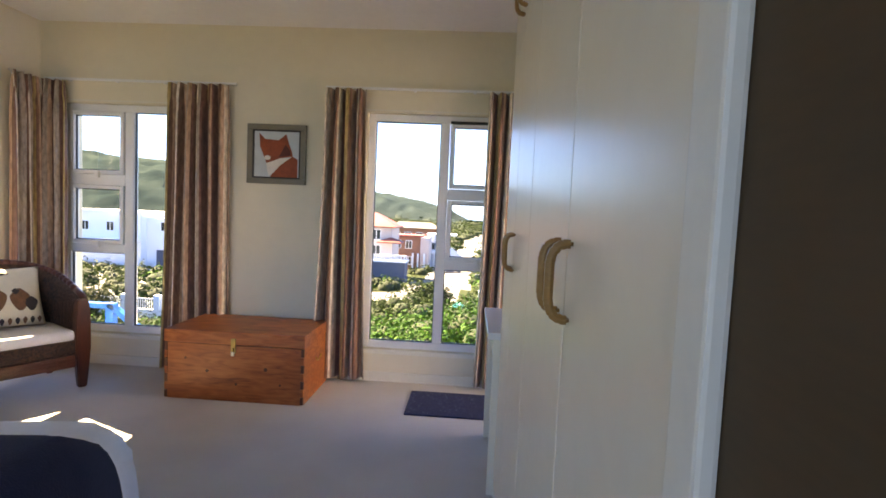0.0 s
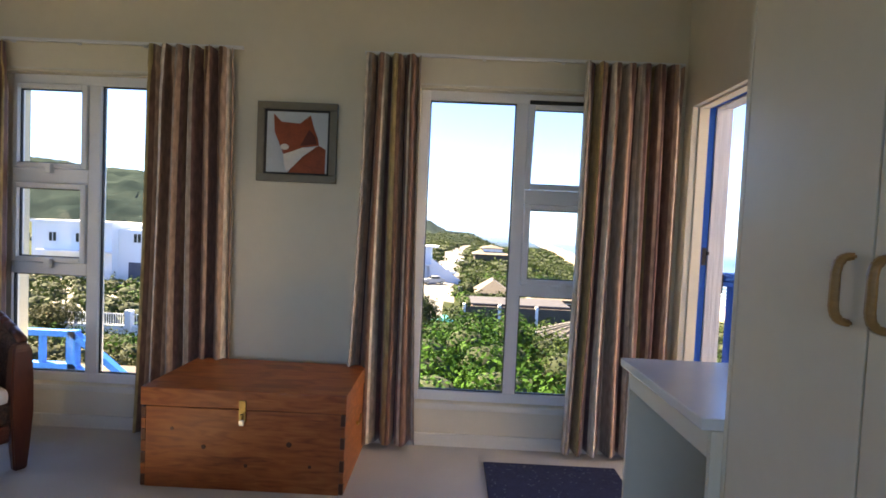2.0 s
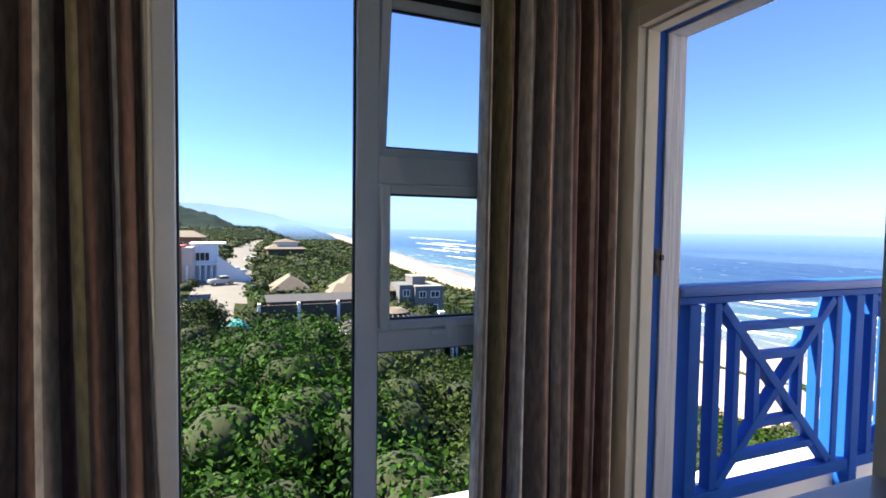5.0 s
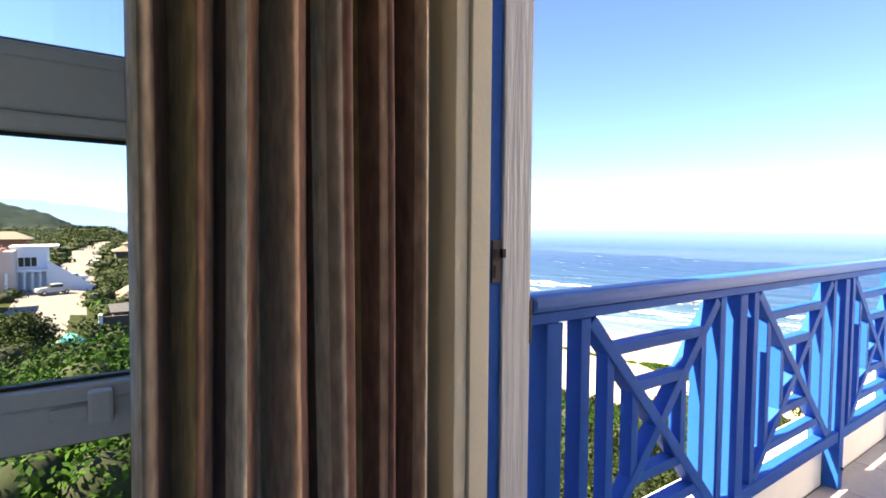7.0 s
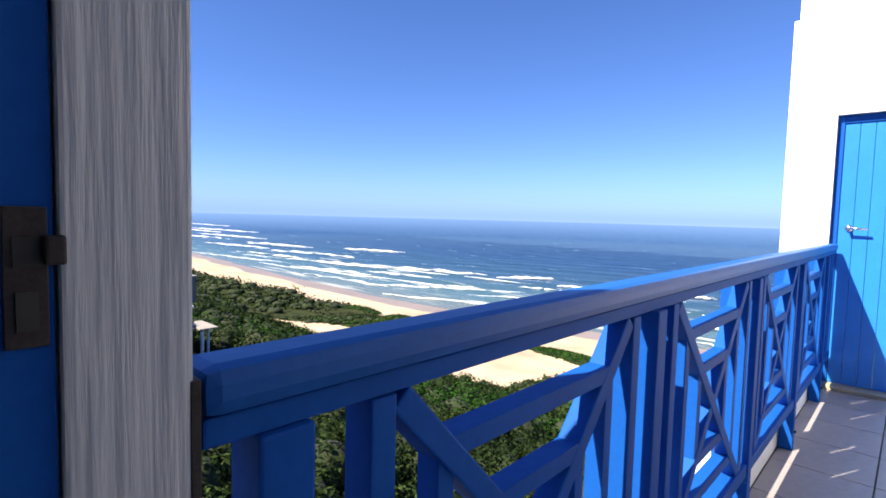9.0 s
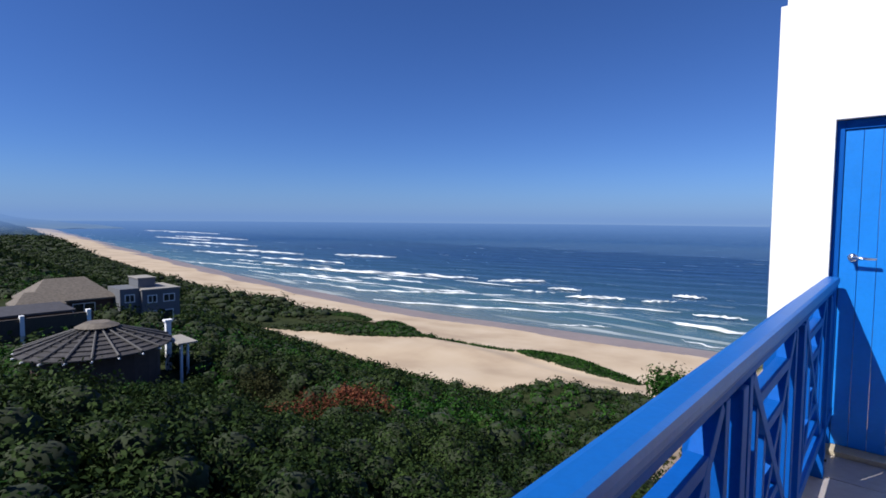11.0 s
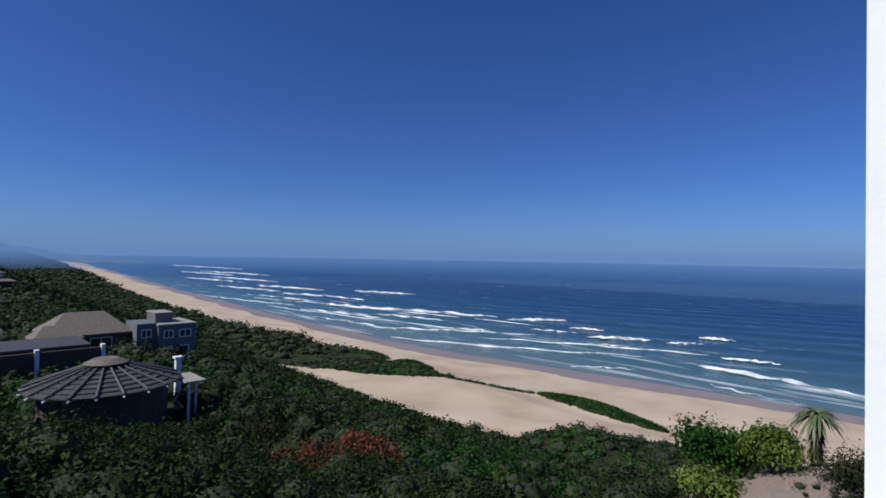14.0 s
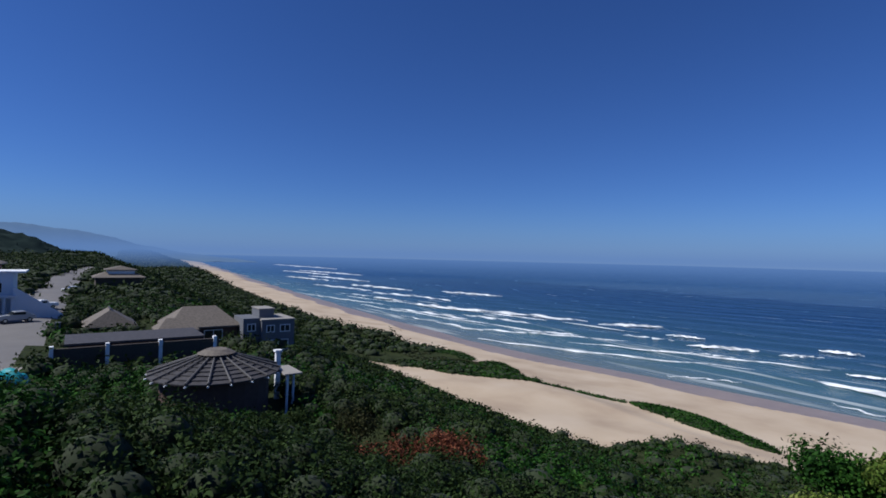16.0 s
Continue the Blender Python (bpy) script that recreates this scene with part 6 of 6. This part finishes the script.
wl = thing("white_flat_house", "large white two-storey house with a flat roof", "house", (-53, 78, -8.6))
part("main_block", boxes((-62, -50, 76, 86, -10, -0.4)), M["housewhite"], wl)
part("wing", boxes((-50, -43, 77.5, 86, -10, -1.0)), M["housewhite"], wl)
part("parapet", boxes((-62.2, -49.8, 75.8, 86.2, -0.4, 0.0)), M["housewhite"], wl)
part("balcony_slab", boxes((-60, -50, 74.2, 76, -4.6, -4.3)), M["housewhite"], wl)
part("garage_door", boxes((-48.4, -45.2, 77.44, 77.499, -8.6, -5.9)), M["slate"], wl, "dark garage opening")
for a, z in ((-59.5, -3.2), (-55.5, -3.2), (-52.2, -3.0), (-47.8, -3.0), (-45.6, -3.0)):
    opening(wl, a, a + 1.3, 76 if a < -50 else 77.5, z, z + 1.5, 1)
dw = thing("driveway_wall", "white driveway wall with railings between piers", "wall", (-27, 44, -8.6))
part("wall", boxes((-33, -21, 44, 44.25, -10, -8.1)), M["housewhite"], dw)
for k in range(5):
    part("pier", boxes((-33 + k * 3.0 - 0.25, -33 + k * 3.0 + 0.25, 43.85, 44.4, -10, -6.8)), M["housewhite"], dw)
for k in range(4):
    part("top_bar", boxes((-33 + k * 3.0 + 0.26, -33 + k * 3.0 + 2.74, 44.1, 44.16, -7.2, -7.12)), M["housewhite"], dw)
    for q in range(12):
        xx = -33 + k * 3.0 + 0.4 + q * 0.2
        part("railing_bar", boxes((xx, xx + 0.04, 44.1, 44.15, -8.1, -7.2)), M["housewhite"], dw)
for px0_, px1_, py0_, py1_ in ((-62, -36, 47, 75), (-20, 0, 52, 62)):
    X, Y = np.meshgrid(np.linspace(px0_, px1_, 14), np.linspace(py0_, py1_, 14), indexing="ij")
    i, j = np.meshgrid(np.arange(13), np.arange(13), indexing="ij")
    a = (i * 14 + j).ravel()
    tagged(raw("pavement", np.stack([X.ravel(), Y.ravel(), ground(X, Y).ravel() + 0.07], 1), np.stack([a, a + 14, a + 15, a + 1], 1), M["paving"], True), "pale concrete driveway", "paving", kind="structure")

# set the houses on their plots
for ob, shift in ((gh, (-1.5, 0, 0.9)), (h2, (-0.3, 0, 0.5)), (gw, (0.8, 0, 0.9)), (lb, (0.5, 0, 0.6)), (fh, (-2.2, 0, 1.2)), (rd, (-1.6, 0, 0.5))):
    ob.matrix_world = Matrix.Translation(shift) @ ob.matrix_world

# blue outside stair below the left window
bs = thing("stair_rail", "bright blue timber stair rail outside the window", "stair rail", (-4.8, 7.5, -3))
for z in (-0.14, -0.52):
    bm = bmesh.new()
    bar(bm, (-6.2, 7.5, z), (-4.42, 7.5, z), 0.07, 0.09)
    part("rail", bm, M["bluedoor"], bs)
    bm = bmesh.new()
    bar(bm, (-4.45, 7.5, z), (-3.5, 7.5, z - 0.75), 0.07, 0.09)
    part("sloping_rail", bm, M["bluedoor"], bs)
for k in range(9):
    xx = -6.1 + k * 0.32
    dz = max(0, xx + 4.45) * 0.79
    part("baluster", boxes((xx - 0.025, xx + 0.025, 7.47, 7.53, -0.52 - dz, -0.14 - dz)), M["bluedoor"], bs)
for xx in (-6.1, -4.45, -3.6):
    part("post", boxes((xx - 0.045, xx + 0.045, 7.455, 7.545, -5.6, -0.1 - max(0, xx + 4.45) * 0.79)), M["bluedoor"], bs)
part("landing", boxes((-6.3, -4.4, 7.55, 9.2, -1.1, -1.0)), M["timber"], bs)


# ---- parked vehicles ----
def car(name, label, x, y, turn, paint, pickup=False):
    z = float(ground(x, y)) + 0.02
    root = thing(name, label, "car", (0, 0, 0), group="parked cars")
    prof = [(-2.1, 0.35), (-2.15, 0.75), (-1.95, 0.95), (-0.75, 1.0), (-0.25, 1.48), (1.0, 1.5), (1.55, 1.0), (2.05, 0.95), (2.1, 0.4)]
    if pickup:
        prof = [(-2.2, 0.4), (-2.25, 0.85), (-2.0, 1.0), (-1.0, 1.05), (-0.5, 1.6), (0.5, 1.6), (0.65, 1.05), (2.3, 1.05), (2.3, 0.45)]
    bm = bmesh.new()
    a = [bm.verts.new((p, -0.82, q)) for p, q in prof]
    b_ = [bm.verts.new((p, 0.82, q)) for p, q in prof]
    bm.faces.new(a[::-1])
    bm.faces.new(b_)
    for k in range(len(prof)):
        bm.faces.new((a[k], a[(k + 1) % len(prof)], b_[(k + 1) % len(prof)], b_[k]))
    bmesh.ops.bevel(bm, geom=bm.edges[:], offset=0.07, segments=2, affect="EDGES")
    part("body", bm, paint, root)
    x0, x1 = (-0.55, 0.9) if not pickup else (-0.4, 0.4)
    for s in (1, -1):
        part("side_window", boxes((x0, x1, s * 0.825, s * 0.835, 1.06, 1.4), bevel=0.004), M["darkglass"], root)
    part("windscreen", boxes((-0.28, 0.28, -0.7, 0.7, -0.01, 0.01)), M["darkglass"], root).data.transform(Matrix.Translation((-0.56, 0, 1.26)) @ Matrix.Rotation(radians(-46), 4, "Y"))
    for wx in (-1.35, 1.35):
        for s in (1, -1):
            bm = bmesh.new()
            tube(bm, (wx, s * 0.68, 0.32), (wx, s * 0.86, 0.32), 0.32, seg=14)
            w = part("tyre", bm, M["gasket"], root)
            bm = bmesh.new()
            tube(bm, (wx, s * 0.861, 0.32), (wx, s * 0.875, 0.32), 0.18, seg=12)
            part("rim", bm, M["steel"], w)
    for s in (0.55, -0.55):
        part("headlight", boxes((-2.17, -2.1, s - 0.16, s + 0.16, 0.7, 0.84), bevel=0.01), M["chrome"], root)
    root.matrix_world = pose(x, y, z, 0, 0, turn)


M["carsilver"] = mat("silver_car_paint", (0.4, 0.42, 0.45), 0.3, 0.4, var=0.03)
M["carwhite"] = mat("white_car_paint", (0.7, 0.7, 0.7), 0.3, var=0.03)
M["carblack"] = mat("black_car_paint", (0.02, 0.02, 0.025), 0.25, var=0.03)
car("car", "silver hatchback parked on the road", -3.0, 96, 20, M["carsilver"])
car("car", "white pickup parked by the road", -1.0, 118, 30, M["carwhite"], True)
car("car", "black pickup parked by the road", -2.2, 110, 10, M["carblack"], True)
car("car", "silver car parked far along the road", 3.2, 168, 15, M["carwhite"])
tp = thing("teal_tarpaulin", "crumpled teal tarpaulin on the ground", "tarpaulin", (-0.6, 54, -9))
bm = bmesh.new()
bmesh.ops.create_grid(bm, x_segments=16, y_segments=12, size=1.0)
for v in bm.verts:
    q = max(0, 1 - v.co.x ** 2) * max(0, 1 - v.co.y ** 2)
    v.co = Vector((-0.6 + v.co.x * 1.5, 54 + v.co.y * 1.2, float(ground(-0.6, 54)) + 0.1 + 1.7 * q ** 0.5 + 0.15 * math.sin(v.co.x * 7 + v.co.y * 5)))
part("sheet", bm, mat("teal_plastic_sheet", (0.02, 0.3, 0.32), 0.45, var=0.2, scale=3), tp, smooth=True)
bn = thing("wheelie_bin", "dark wheeled bin standing on the road", "bin", (1.8, 88, float(ground(1.8, 88))))
gz = float(ground(1.8, 88))
part("body", boxes((1.5, 2.1, 87.7, 88.3, gz, gz + 1.0), bevel=0.04), M["slate"], bn)
part("lid", boxes((1.47, 2.13, 87.66, 88.34, gz + 1.0, gz + 1.08), bevel=0.03), M["slate"], bn)

# ---- balcony floor tiles, last ----
TS = 0.42
cache = {}
for i in range(11):
    for j in range(9):
        x0_, y1_ = EO + 0.016 + i * TS, 4.578 - j * TS
        x1_, y0_ = min(x0_ + TS - 0.006, FW - 0.003), y1_ - TS + 0.006
        if x1_ - x0_ < 0.05:
            continue
        key = (round(x1_ - x0_, 3),)
        if key not in cache:
            bm = boxes((0, x1_ - x0_, 0, y1_ - y0_, -0.011, 0.0), bevel=0.003)
            me = bpy.data.meshes.new("floor_tile")
            bm.to_mesh(me)
            bm.free()
            me.materials.append(M["tile"])
            cache[key] = me
        ob = new("floor_tile", cache[key])
        ob.location = (x0_, y0_, 0)
        ob.parent = bpy.data.objects["balcony_slab"]
